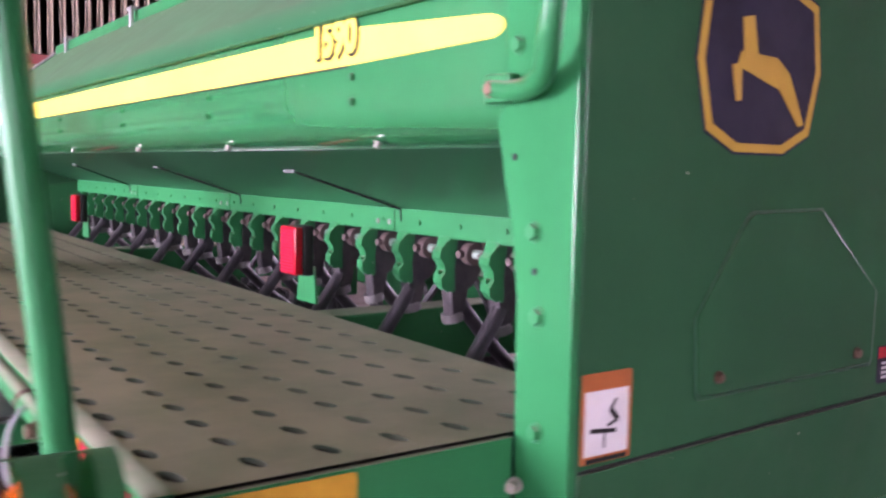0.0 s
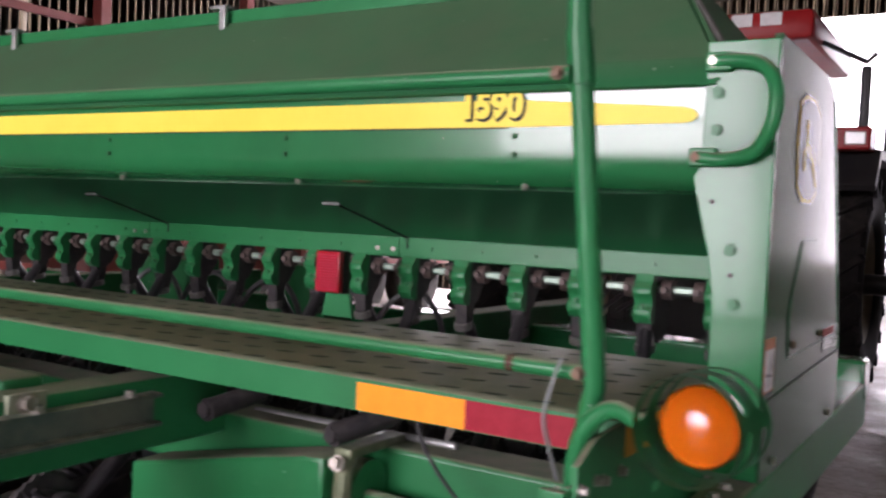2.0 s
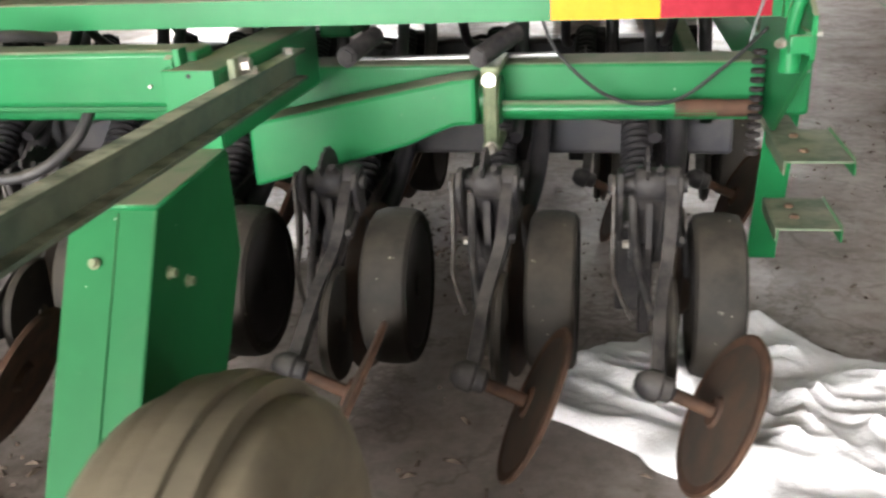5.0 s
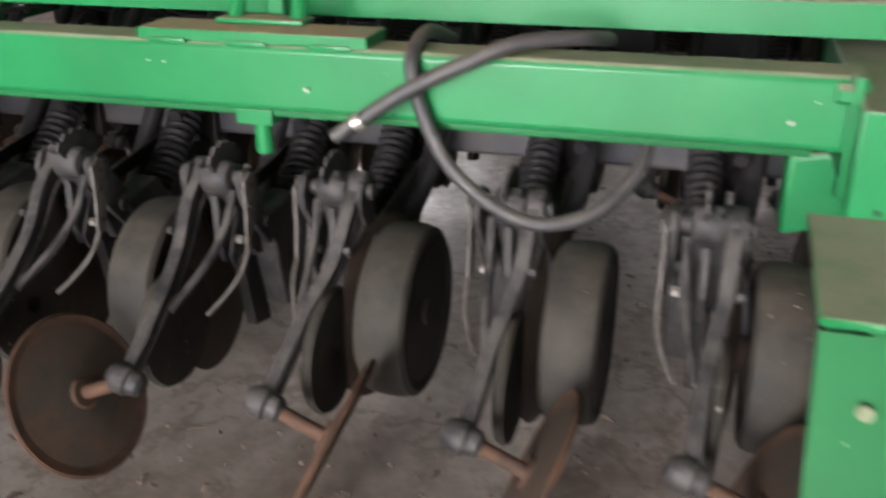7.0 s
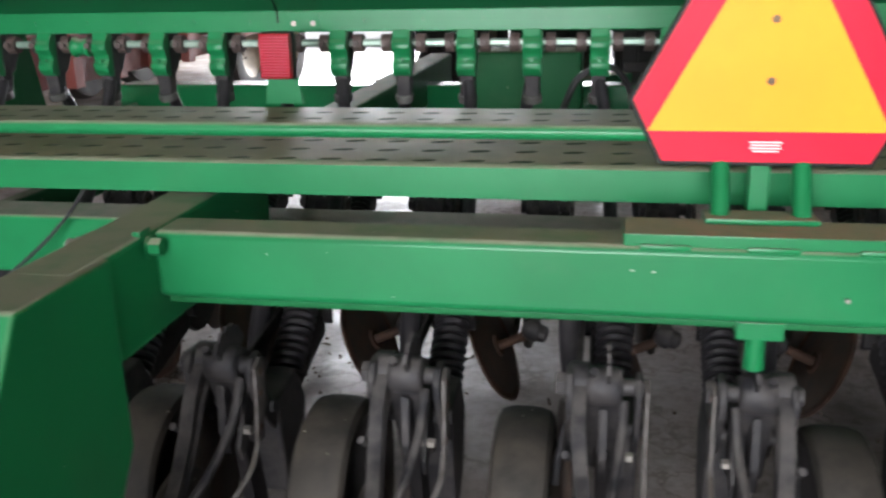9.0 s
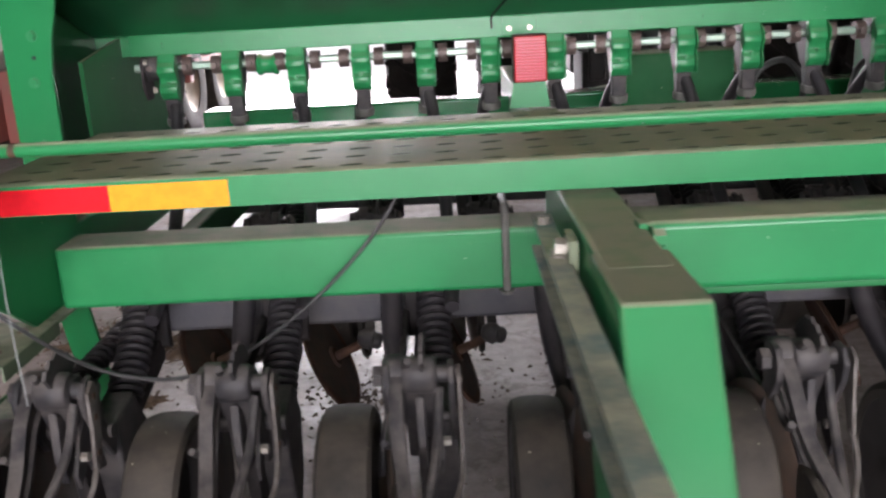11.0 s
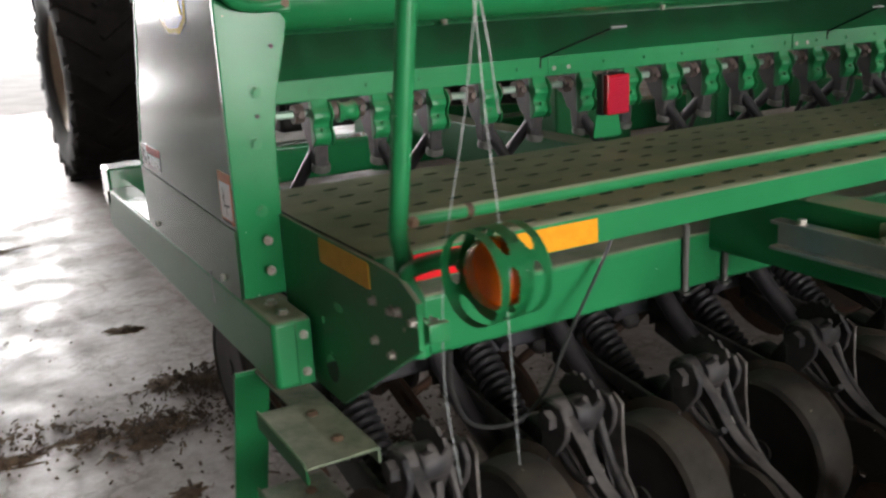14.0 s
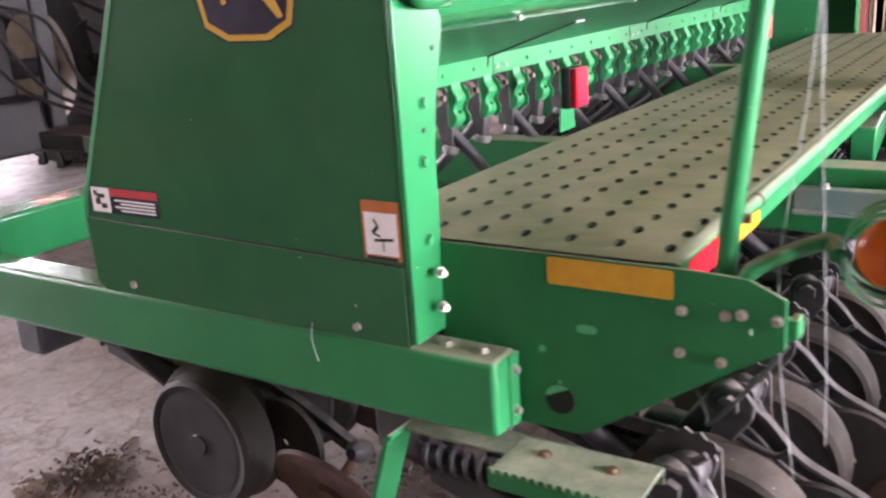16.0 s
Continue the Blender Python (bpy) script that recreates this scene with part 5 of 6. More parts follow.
    prof = [(0.160, -0.054), (0.180, -0.058), (0.193, -0.050), (0.199, -0.03), (0.2005, 0.0), (0.199, 0.03), (0.193, 0.050), (0.180, 0.058), (0.160, 0.054), (0.160, -0.054)]
    out["gauge_wheel"] = link_mesh("gauge_wheel", lathe(BM(), prof, c, (1, 0, 0), 44), RUBBER, True)
    prof = [(0.161, 0.052), (0.152, 0.0535), (0.140, 0.053), (0.060, 0.049), (0.040, 0.049), (0.030, 0.050), (0.028, 0.055), (0, 0.055), (0, 0.01), (0.05, 0.006), (0.14, 0.012), (0.161, -0.04)]
    out["wheel_disc"] = link_mesh("wheel_disc", lathe(BM(), prof, c, (s, 0, 0), 32), WHEELDISC, True)
    # seed disc set at a slight angle
    bm = lathe(BM(), [(0, -0.008), (0.05, -0.010), (0.215, -0.003), (0.222, 0), (0.215, 0.003), (0.05, 0.012), (0.03, 0.03), (0, 0.03)], (s * 0.078, 0.06, 0.262), (s, -0.12, 0), 40)
    out["seed_disc"] = link_mesh("seed_disc", bm, RUSTFACE, True)
    # narrow firming wheel
    bm = lathe(BM(), [(0.02, -0.012), (0.10, -0.012), (0.135, -0.011), (0.141, 0), (0.135, 0.011), (0.10, 0.012), (0.02, 0.012)], (s * 0.048, -0.170, 0.262), (1, 0, 0), 28)
    out["firming_wheel"] = link_mesh("firming_wheel", bm, RUBBER, True)
    # closing wheel, tilted iron disc on a rusty spindle
    ax = Vector((s * 0.90, 0.05, -0.43)).normalized()
    c2 = hub + ax * 0.138
    out["spindle"] = link_mesh("spindle", rod(BM(), hub + ax * 0.02, c2, 0.0150, 10), RUST, True)
    bm = lathe(BM(), [(0, -0.012), (0.03, -0.012), (0.036, -0.004), (0.155, 0.006), (0.172, 0.002), (0.178, 0.006), (0.172, 0.016), (0.14, 0.014), (0.04, 0.006), (0.03, 0.02), (0, 0.02)], c2, ax, 40)
    out["closing_wheel"] = link_mesh("closing_wheel", bm, RUST, True)
    bm = lathe(BM(), [(0.037, -0.0055), (0.153, 0.0042), (0.153, 0.0048), (0.037, -0.0045)], c2, ax, 32)
    out["wheel_face"] = link_mesh("wheel_face", bm, RUSTFACE, True)
    # thin rods and a toothed depth sector on the casting
    out["depth_rod"] = link_mesh("depth_rod", sweep(BM(), curve_pts([(s * 0.020, -0.03, 0.615), (s * 0.034, 0.02, 0.56), (s * 0.080, 0.03, 0.44), (s * 0.095, 0.02, 0.33)], 6), 0.0085, 8), CAST, True)
    sector = [(0.02 + 0.085 * math.cos(math.radians(a)), 0.565 + (0.085 if k % 2 else 0.075) * math.sin(math.radians(a))) for k, a in enumerate(range(20, 150, 10))]
    out["depth_sector"] = link_mesh("depth_sector", prism(BM(), sector + [(0.0, 0.56), (0.05, 0.56)], "x", -s * 0.012, -s * 0.004), CAST, True)
    out["scraper"] = link_mesh("scraper", prism(BM(), [(0.10, 0.47), (0.13, 0.47), (0.21, 0.36), (0.19, 0.33)], "x", s * 0.062, s * 0.068), RUSTFACE, True)
    out["drag_link"] = link_mesh("drag_link", prism(BM(), [(0.10, 0.42), (0.10, 0.46), (0.60, 0.515), (0.60, 0.475)], "x", s * 0.050, s * 0.064, 0.003), CAST, True)
    out["web"] = link_mesh("web", prism(BM(), [(-0.022, 0.53), (-0.030, 0.42), (-0.012, 0.36), (0.03, 0.40), (0.02, 0.50)], "x", -0.009, 0.009, 0.003), CAST, True)
    # clamp that holds the drag link on the toolbar
    bm = prism(BM(), [(0.572, 0.440), (0.572, 0.625), (0.598, 0.638), (0.598, 0.425)], "x", -0.060, 0.060, 0.004)
    out["mount_plate"] = link_mesh("mount_plate", bm, IRON, True)
    out["mount_bolt"] = link_mesh("mount_bolt", rod(BM(), (0, 0.554, 0.605), (0, 0.575, 0.605), 0.015, 6), CAST, True)
    out["mount_nut"] = link_mesh("mount_nut", rod(BM(), (0, 0.554, 0.462), (0, 0.575, 0.462), 0.017, 6), CAST, True)
    # ribbed hose beside the spring
    pts = curve_pts([(0.085 * s, 0.56, 0.70), (0.090 * s, 0.52, 0.58), (0.080 * s, 0.40, 0.46), (0.045 * s, 0.26, 0.34)], 14)
    out["boot_hose"] = link_mesh("boot_hose", sweep(BM(), pts, [0.0275 + 0.0010 * (i % 2) for i in range(len(pts))], 12), SEEDTUBE, True)
    return out


for y, z, droop in ((0.565, 0.625, 0.040), (1.955, 0.620, 0.045)):
    pts = [(-2.2 + 4.4 * k / 120, y + 0.012 * math.sin(k * 0.7), z - droop * abs(math.sin(k * 0.26)) ** 0.8 + 0.008 * math.sin(k * 1.1)) for k in range(121)]
    part("toolbar_hose", sweep(BM(), pts, 0.010, 8), IRON, drill, "black hose slung along the toolbar")
SETS = {1: opener_meshes(1), -1: opener_meshes(-1)}
OWNER = {"lever_hole": "lever_plate", "lever_link": "lever_plate", "mount_bolt": "mount_plate", "mount_nut": "mount_plate", "bracket_bolt": "bracket", "nut": "pivot_bolt", "hub": "closing_arm", "arm_boss": "closing_arm", "wheel_disc": "gauge_wheel", "spring_seat": "spring_rod", "wheel_face": "closing_wheel"}
LABEL = {"wheel_disc": "worn grey dished wheel centre", "opener": "dusty cast row opener with spring and wheels", "gauge_wheel": "worn smooth rubber gauge wheel", "closing_wheel": "rusty tilted iron closing wheel", "spring": "black coil spring"}
for rank, y in ((0, 0.0), (1, 1.39)):
    for i in range(12):
        x = -2.19 + 0.381 * i + rank * 0.1905
        s = 1 if x > 0 else -1
        # the inner rows sit a little closer to the middle
        x += s * (0.025 - 0.08 * max(0.0, 1 - abs(x) / 1.5))
        me = SETS[s]
        o = shared("opener", me["opener"], drill, (x, y, 0), LABEL["opener"])
        made = {}
        for n in sorted(me, key=lambda n: n in OWNER):
            if n != "opener" and not (n == "boot_hose" and rank == 0 and i == 0):
                owner = made.get(OWNER.get(n), o)
                made[n] = shared(n, me[n], owner, (0, 0, 0), LABEL.get(n, ""))

# ---- amber warning lamps ----


def warning_lamp(s):
    base = Vector((s * 2.288, -0.108, 0.89))
    c = Vector((2.48, -0.135, 1.048)) if s > 0 else Vector((-2.256, -0.32, 1.048))
    ax = Vector((0.1, 1.0, 0.0)) if s > 0 else Vector((-1.0, -0.12, 0.0))
    lampw = part("warning_lamp", lathe(BM(), [(0, -0.036), (0.022, -0.034), (0.043, -0.027), (0.0545, -0.017), (0.057, -0.012), (0.057, 0.012), (0.0545, 0.017), (0.045, 0.027), (0.022, 0.034), (0, 0.036)], c, ax, 32), AMBER, drill, "round amber warning lamp in a slotted green guard")
    part("lamp_reflector", lathe(BM(), [(0, -0.004), (0.018, -0.004), (0.044, -0.001), (0.048, 0.0), (0.044, 0.001), (0.018, 0.004), (0, 0.004)], c, ax, 24), GALV, lampw, "bright reflector inside the lamp")
    bm = BM()
    R, L, n = 0.0745, 0.060, 96
    # guard tube: one sheet with two rows of long rounded slots
    hs = [-L, -0.0390, -0.0365, -0.0320, -0.0230, -0.0185, -0.0160, 0.0160, 0.0185, 0.0230, 0.0320, 0.0365, 0.0390, L]
    hs = [h * (1.0 if s > 0 else 0.84) for h in hs]
    q = Matrix.Translation(c) @ ax.to_track_quat("Z", "Y").to_matrix().to_4x4()
    face = q.to_3x3().inverted() @ (Vector((0.6, 0, 1)) if s > 0 else Vector((0, -1, -0.27)))
    first = round(math.atan2(face.y, face.x) / (2 * math.pi) * n)
    rings = [[bm.verts.new(q @ Vector((R * math.cos(2 * math.pi * k / n), R * math.sin(2 * math.pi * k / n), h))) for k in range(n)] for h in hs]
    for i in range(len(hs) - 1):
        mid = abs((hs[i] + hs[i + 1]) / 2) * (1.0 if s > 0 else 1 / 0.84)
        half = 10 if 0.0230 < mid < 0.0320 else 9 if 0.0185 < mid < 0.0365 else 7 if 0.0160 < mid < 0.0390 else 0
        for k in range(n):
            if abs((k - first + 12) % 24 - 12 + 0.5) < half:
                continue
            bm.faces.new((rings[i][k], rings[i][(k + 1) % n], rings[i + 1][(k + 1) % n], rings[i + 1][k]))
    bmesh.ops.solidify(bm, geom=bm.faces[:], thickness=0.005)
    part("lamp_guard", bm, GUARDGREEN, lampw, "green slotted guard tube")
    pts = curve_pts([(base.x, base.y, base.z), (base.x, base.y - 0.005, base.z + 0.06), (base.x + s * 0.015, base.y - 0.01, base.z + 0.12), ((base.x + c.x - s * R) / 2, (base.y + c.y) / 2, base.z + 0.16), (c.x - (R + 0.006) if s > 0 else c.x - 0.01, c.y + (0 if s > 0 else R + 0.006), c.z - 0.01)], 8)
    part("lamp_bracket", sweep(BM(), pts, 0.0145, 12), GREEN, lampw, "bent tube lamp bracket")
    bm = BM()
    bolt(bm, (base.x - 0.02, base.y - 0.012, base.z + 0.02), (-1, -1, 0), 0.009, 0.012)
    bolt(bm, (base.x + 0.02, base.y - 0.012, base.z + 0.02), (1, -1, 0), 0.009, 0.012)
    pieces("bracket_bolt", bm, BOLT, lampw)


warning_lamp(1)
warning_lamp(-1)

# ---- boarding steps at the left end ----
def boarding_ladder(s):
    ladder = part("boarding_ladder", prism(BM(), [(0.545, 0.622), (0.556, 0.619), (0.565, 0.610), (0.625, 0.42), (0.728, 0.10), (0.718, 0.10), (0.613, 0.42), (0.553, 0.606), (0.545, 0.612)], "x", s * 2.360, s * 2.446), GREEN, drill, "green fold-down boarding step strut")
    for z, a, b, y0, y1 in ((0.622, 2.325, 2.474, 0.020, 0.305), (0.43, 2.335, 2.484, 0.10, 0.33)):
        n = 16
        teeth = [(y0, z - 0.034), (y1, z - 0.034)]
        for k in range(n, 0, -1):
            y, d = y0 + (y1 - y0) * k / n, (y1 - y0) / n
            teeth += [(y, z + 0.007), (y - d * 0.45, z + 0.007), (y - d * 0.55, z - 0.003), (y - d * 0.98, z - 0.003)]
        plate = part("step_plate", box(BM(), *sorted((s * a, s * (b - 0.0042))), y0, y1, z - 0.006, z, 0.002), STEPOLIVE, ladder, "dusty olive step plate")
        part("serrated_edge", prism(BM(), teeth, "x", s * (b - 0.004), s * b), GREEN_D, plate)
        part("plate_flange", box(BM(), *sorted((s * (a - 0.005), s * (a - 0.0002))), y0, y1, z - 0.035, z, 0.001), STEPOLIVE, plate)
        for y in (y0 + 0.08, y1 - 0.07):
            part("plate_bolt", bolt(BM(), (s * (a + 0.05), y, z), (0, 0, 1), 0.010, 0.005), RUSTBOLT, plate)


    part("step_strap", box(BM(), *sorted((s * 2.318, s * 2.400)), 0.306, 0.5445, 0.613, 0.6215, 0.002), STEPOLIVE, ladder, "dusty strap that carries the step")
    if s < 0:
        spring = part("ladder_spring", helix(BM(), (-2.276, 0.585, 0.487), (-2.276, 0.262, 0.483), 0.024, 0.0075, 9.5, 7, 14), SPRING, drill, "black coil spring under the boarding step")
        part("spring_core", rod(BM(), (-2.276, 0.60, 0.487), (-2.276, 0.24, 0.483), 0.012, 12), IRON, spring)


boarding_ladder(-1)
boarding_ladder(1)

# ---- hose over the rear beam and loose cables ----
pts = curve_pts([(0.20, -0.235, 0.775), (0.245, -0.225, 0.805), (0.33, -0.215, 0.86), (0.42, -0.205, 0.905), (0.51, -0.17, 0.940), (0.60, -0.10, 0.940), (0.64, 0.0, 0.92)], 10)
h = part("hydraulic_hose", sweep(BM(), pts, 0.0135, 14), HOSE, drill, "grey rubber hydraulic hose looped over the beam")
h.location = (0, -0.09, 0.024)
part("hose_fitting", sweep(BM(), [(0.236, -0.2265, 0.799), (0.252, -0.2245, 0.808)], 0.0165, 12), BOLT, h)
pts = curve_pts([(0.362, -0.02, 0.93), (0.348, -0.13, 0.965), (0.350, -0.228, 0.930), (0.376, -0.235, 0.83), (0.438, -0.245, 0.735), (0.555, -0.245, 0.665), (0.663, -0.22, 0.675), (0.736, -0.16, 0.735), (0.753, -0.1, 0.8)], 10)
part("hydraulic_hose", sweep(BM(), pts, 0.0135, 14), HOSE, drill, "grey rubber hydraulic hose looped below the beam").location = (-0.024, -0.032, -0.008)
pts = curve_pts([(1.75, 0.27, 0.93), (1.80, 0.24, 0.83), (1.93, 0.22, 0.725), (2.08, 0.22, 0.715), (2.2, 0.22, 0.80), (2.28, 0.15, 0.90)], 10)
part("lamp_cable", sweep(BM(), pts, 0.0045, 8), CABLE, drill, "thin black lamp cable")
pts = curve_pts([(-2.26, -0.17, 0.87), (-2.22, -0.10, 0.76), (-2.12, 0.0, 0.62), (-1.98, 0.05, 0.565), (-1.85, 0.12, 0.58), (-1.70, 0.22, 0.66), (-1.55, 0.28, 0.80), (-1.45, 0.30, 0.95)], 10)
part("lamp_cable", sweep(BM(), pts, 0.0045, 8), CABLE, drill, "thin black lamp cable hanging below the tube")
for k in range(5):
    x = -0.3 + 0.33 * k
    pts = curve_pts([(x - 0.1, 1.25, 0.92), (x - 0.05, 1.3, 1.02), (x + 0.05, 1.32, 1.05), (x + 0.12, 1.35, 0.95), (x + 0.1, 1.4, 0.8)], 8)
    part("hydraulic_hose", sweep(BM(), pts, 0.011, 8), CABLE, drill, "black hydraulic hose behind the meters")

# ---- twine hanging from the left post ----
def twine(ctrl, label):
    me = link_mesh("twine", sweep(BM(), curve_pts(ctrl, 8), 0.0012, 6), TWINE, True)
    return tagged(new("twine", me), label, "twine", group="loose twine")


twine([(-2.20, -0.165, 1.545), (-2.175, -0.175, 1.50), (-2.19, -0.18, 1.43), (-2.215, -0.17, 1.25), (-2.24, -0.155, 1.10), (-2.255, -0.15, 0.99), (-2.27, -0.165, 0.80), (-2.26, -0.19, 0.62)], "clear plastic twine tied to the rail post")
twine([(-2.20, -0.165, 1.545), (-2.19, -0.18, 1.45), (-2.18, -0.19, 1.25), (-2.165, -0.20, 1.05), (-2.16, -0.215, 0.80), (-2.155, -0.22, 0.64)], "clear plastic twine hanging past the step")
twine([(-2.20, -0.165, 1.545), (-2.18, -0.18, 1.46), (-2.165, -0.185, 1.36), (-2.15, -0.18, 1.27)], "short clear plastic twine end on the rail")
twine([(-2.424, 0.742, 0.828), (-2.4245, 0.748, 0.80), (-2.4245, 0.746, 0.775), (-2.4245, 0.736, 0.743)], "short pale strand caught on the side rail")
me = link_mesh("twine", sweep(BM(), curve_pts([(2.255, -0.105, 1.11), (2.25, -0.12, 1.08), (2.235, -0.115, 1.02), (2.225, -0.06, 0.95), (2.22, -0.02, 0.90)], 8), 0.003, 6), TWINE, True)
tagged(new("twine", me), "grey plastic twine tied round the lower rail", "twine", group="loose twine")

# ---- white sack on the floor ----
def sack(at, sx, sy, h, turn, seed, label):
    bm = BM()
    bmesh.ops.create_grid(bm, x_segments=90, y_segments=80, size=1.0)

    def fold(u, w, f, k):
        """Sharp creases: a ridge where the noise crosses zero."""
        return max(0.0, 1 - 3.2 * abs(noise.noise(Vector((u * f + seed, w * f + k, k)))))

    for v in bm.verts:
        u, w = v.co.x, v.co.y
        edge = max(0.0, 1 - max(abs(u), abs(w)) ** 4)
        swell = 0.5 + 0.6 * noise.noise(Vector((u * 1.4 + seed, w * 1.4, 0.3)))
        crease = 0.60 * fold(u, w * 0.6, 1.9, 4.1) + 0.24 * fold(u * 0.7, w, 3.7, 8.3) + 0.07 * fold(u, w, 7.0, 2.2)
        a = math.atan2(w, u)
        r = 1 + 0.22 * noise.noise(Vector((math.cos(a) * 1.6 + seed, math.sin(a) * 1.6, 2.0))) + 0.07 * noise.noise(Vector((math.cos(a) * 6, math.sin(a) * 6, 5.0)))
        lift = 0.010 * max(0.0, noise.noise(Vector((u * 6, w * 6, 9.0))))
        v.co = Vector((u * sx * r, w * sy * r, 0.006 + lift + edge ** 0.6 * h * max(0.05, 0.75 * swell + crease)))
    bmesh.ops.solidify(bm, geom=bm.faces[:], thickness=0.002)
    bmesh.ops.transform(bm, matrix=Matrix.Rotation(radians(turn), 4, "Z"), verts=bm.verts)
    ob = new("sack", link_mesh("sack", bm, SACK, True))
    ob.location = at
    return tagged(ob, label, "sack")


sack((2.42, -0.10, 0), 0.58, 0.38, 0.085, -34, 1.0, "crumpled white woven plastic sack on the floor")

# ---- litter on the concrete ----
def litter(centre, count, spread, seed, label, mat=None):
    rng = random.Random(seed)
    vs, fs = [], []
    for _ in range(count):
        a, r = rng.uniform(0, 2 * math.pi), abs(rng.gauss(0, 1))
        x, y = r * spread[0] * math.cos(a), r * spread[1] * math.sin(a)
        l, w, t = rng.choice((0.004, 0.005, 0.007, 0.010, 0.020)) * rng.uniform(0.5, 1.3), rng.uniform(0.0020, 0.0070), rng.uniform(0, math.pi)
        z = 0.003 + rng.random() * 0.012
        c, s = math.cos(t), math.sin(t)
        dz = rng.uniform(-0.004, 0.008)
        k = len(vs)
        for e, f, g in ((-l, -w, 0), (l, -w, dz), (l, w, dz), (-l, w, 0), (0, 0, 0.004 + w)):
            vs.append((x + e * c - f * s, y + e * s + f * c, z + g))
        fs += [(k, k + 1, k + 4), (k + 1, k + 2, k + 4), (k + 2, k + 3, k + 4), (k + 3, k, k + 4), (k, k + 3, k + 2, k + 1)]
    me = bpy.data.meshes.new("straw_litter")
    me.from_pydata(vs, [], fs)
    me.materials.append(mat or STRAW)
    ob = new("straw_litter", me)
    ob.location = (*centre, 0)
    return tagged(ob, label, "litter", kind="stuff")


def soil_patch(centre, sx, sy, turn, seed, height=0.016):
    """Thin smear of trodden soil: a low uneven sheet whose rim sinks into the floor."""
    bm = BM()
    bmesh.ops.create_grid(bm, x_segments=46, y_segments=46, size=1.0)
    for v in bm.verts:
        u, w = v.co.x, v.co.y
        lump = 0.55 * noise.noise(Vector((u * 1.8 + seed, w * 1.8, seed))) + 0.40 * noise.noise(Vector((u * 5 + seed, w * 5, 3.0))) + 0.28 * noise.noise(Vector((u * 12, w * 12 + seed, 6.0)))
        v.co = Vector((u * sx, w * sy, height * (0.62 - 1.05 * (u * u + w * w) ** 0.5 + lump * 0.9)))
    low = [f for f in bm.faces if max(v.co.z for v in f.verts) < -0.001]
    bmesh.ops.delete(bm, geom=low, context="FACES")
    ob = new("soil_patch", link_mesh("soil_patch", bm, SOILPATCH, True))
    ob.matrix_world = pose(*centre, 0, 0, 0, turn)
    return tagged(ob, "thin brown smear of trodden soil on the concrete", "soil", kind="stuff")


for n, (x, y, sx, sy, turn) in enumerate(((-2.45, 1.66, 0.22, 0.10, 50), (-2.70, 1.78, 0.20, 0.08, 8), (-2.95, 1.74, 0.26, 0.08, -6), (-2.48, 1.18, 0.12, 0.07, 20), (-2.32, 2.12, 0.14, 0.12, 60),
                                      (-2.33, 2.86, 0.16, 0.10, 0), (-3.35, 3.05, 0.40, 0.14, 12), (-3.55, 2.35, 0.30, 0.12, -20), (-2.75, 4.9, 0.30, 0.12, 0), (3.05, 1.15, 0.18, 0.12, 30), (3.45, 2.3, 0.25, 0.16, -25))):
    soil_patch((x, y), sx, sy, turn, 1.7 + 2.3 * n)
litter((-2.20, 2.03), 650, (0.10, 0.09), 11, "dark clump of straw and soil on the concrete")
litter((-2.45, 1.72), 700, (0.26, 0.12), 1, "dark straw and soil litter on the concrete")
litter((-2.95, 1.9), 240, (0.30, 0.16), 2, "dark straw and soil litter on the concrete")
litter((-3.45, 3.0), 300, (0.35, 0.2), 3, "scattered straw and soil on the concrete")
litter((-1.75, 1.1), 420, (0.5, 0.3), 4, "dark soil crumbs below the drill", CRUMB)
litter((1.2, 0.9), 420, (0.6, 0.4), 5, "dark soil crumbs below the drill", CRUMB)
litter((0.4, -0.5), 420, (1.2, 0.4), 6, "dark soil crumbs behind the drill", CRUMB)
litter((3.4, 1.6), 520, (0.8, 1.4), 7, "dark soil crumbs on the concrete", CRUMB)
litter((-2.6, 0.1), 240, (0.4, 0.5), 8, "soil and straw bits on the concrete", CRUMB)
litter((-3.6, 1.0), 260, (0.9, 1.2), 9, "scattered soil crumbs on the concrete", CRUMB)
litter((0.2, -1.0), 500, (1.4, 0.35), 10, "scattered soil crumbs on the concrete", CRUMB)

# ---- tractor in front of the drill ----
tractor = thing("tractor", "large red tractor with dual rear tyres and a glazed cab", "tractor", at=(0.38, 7.3, 0))


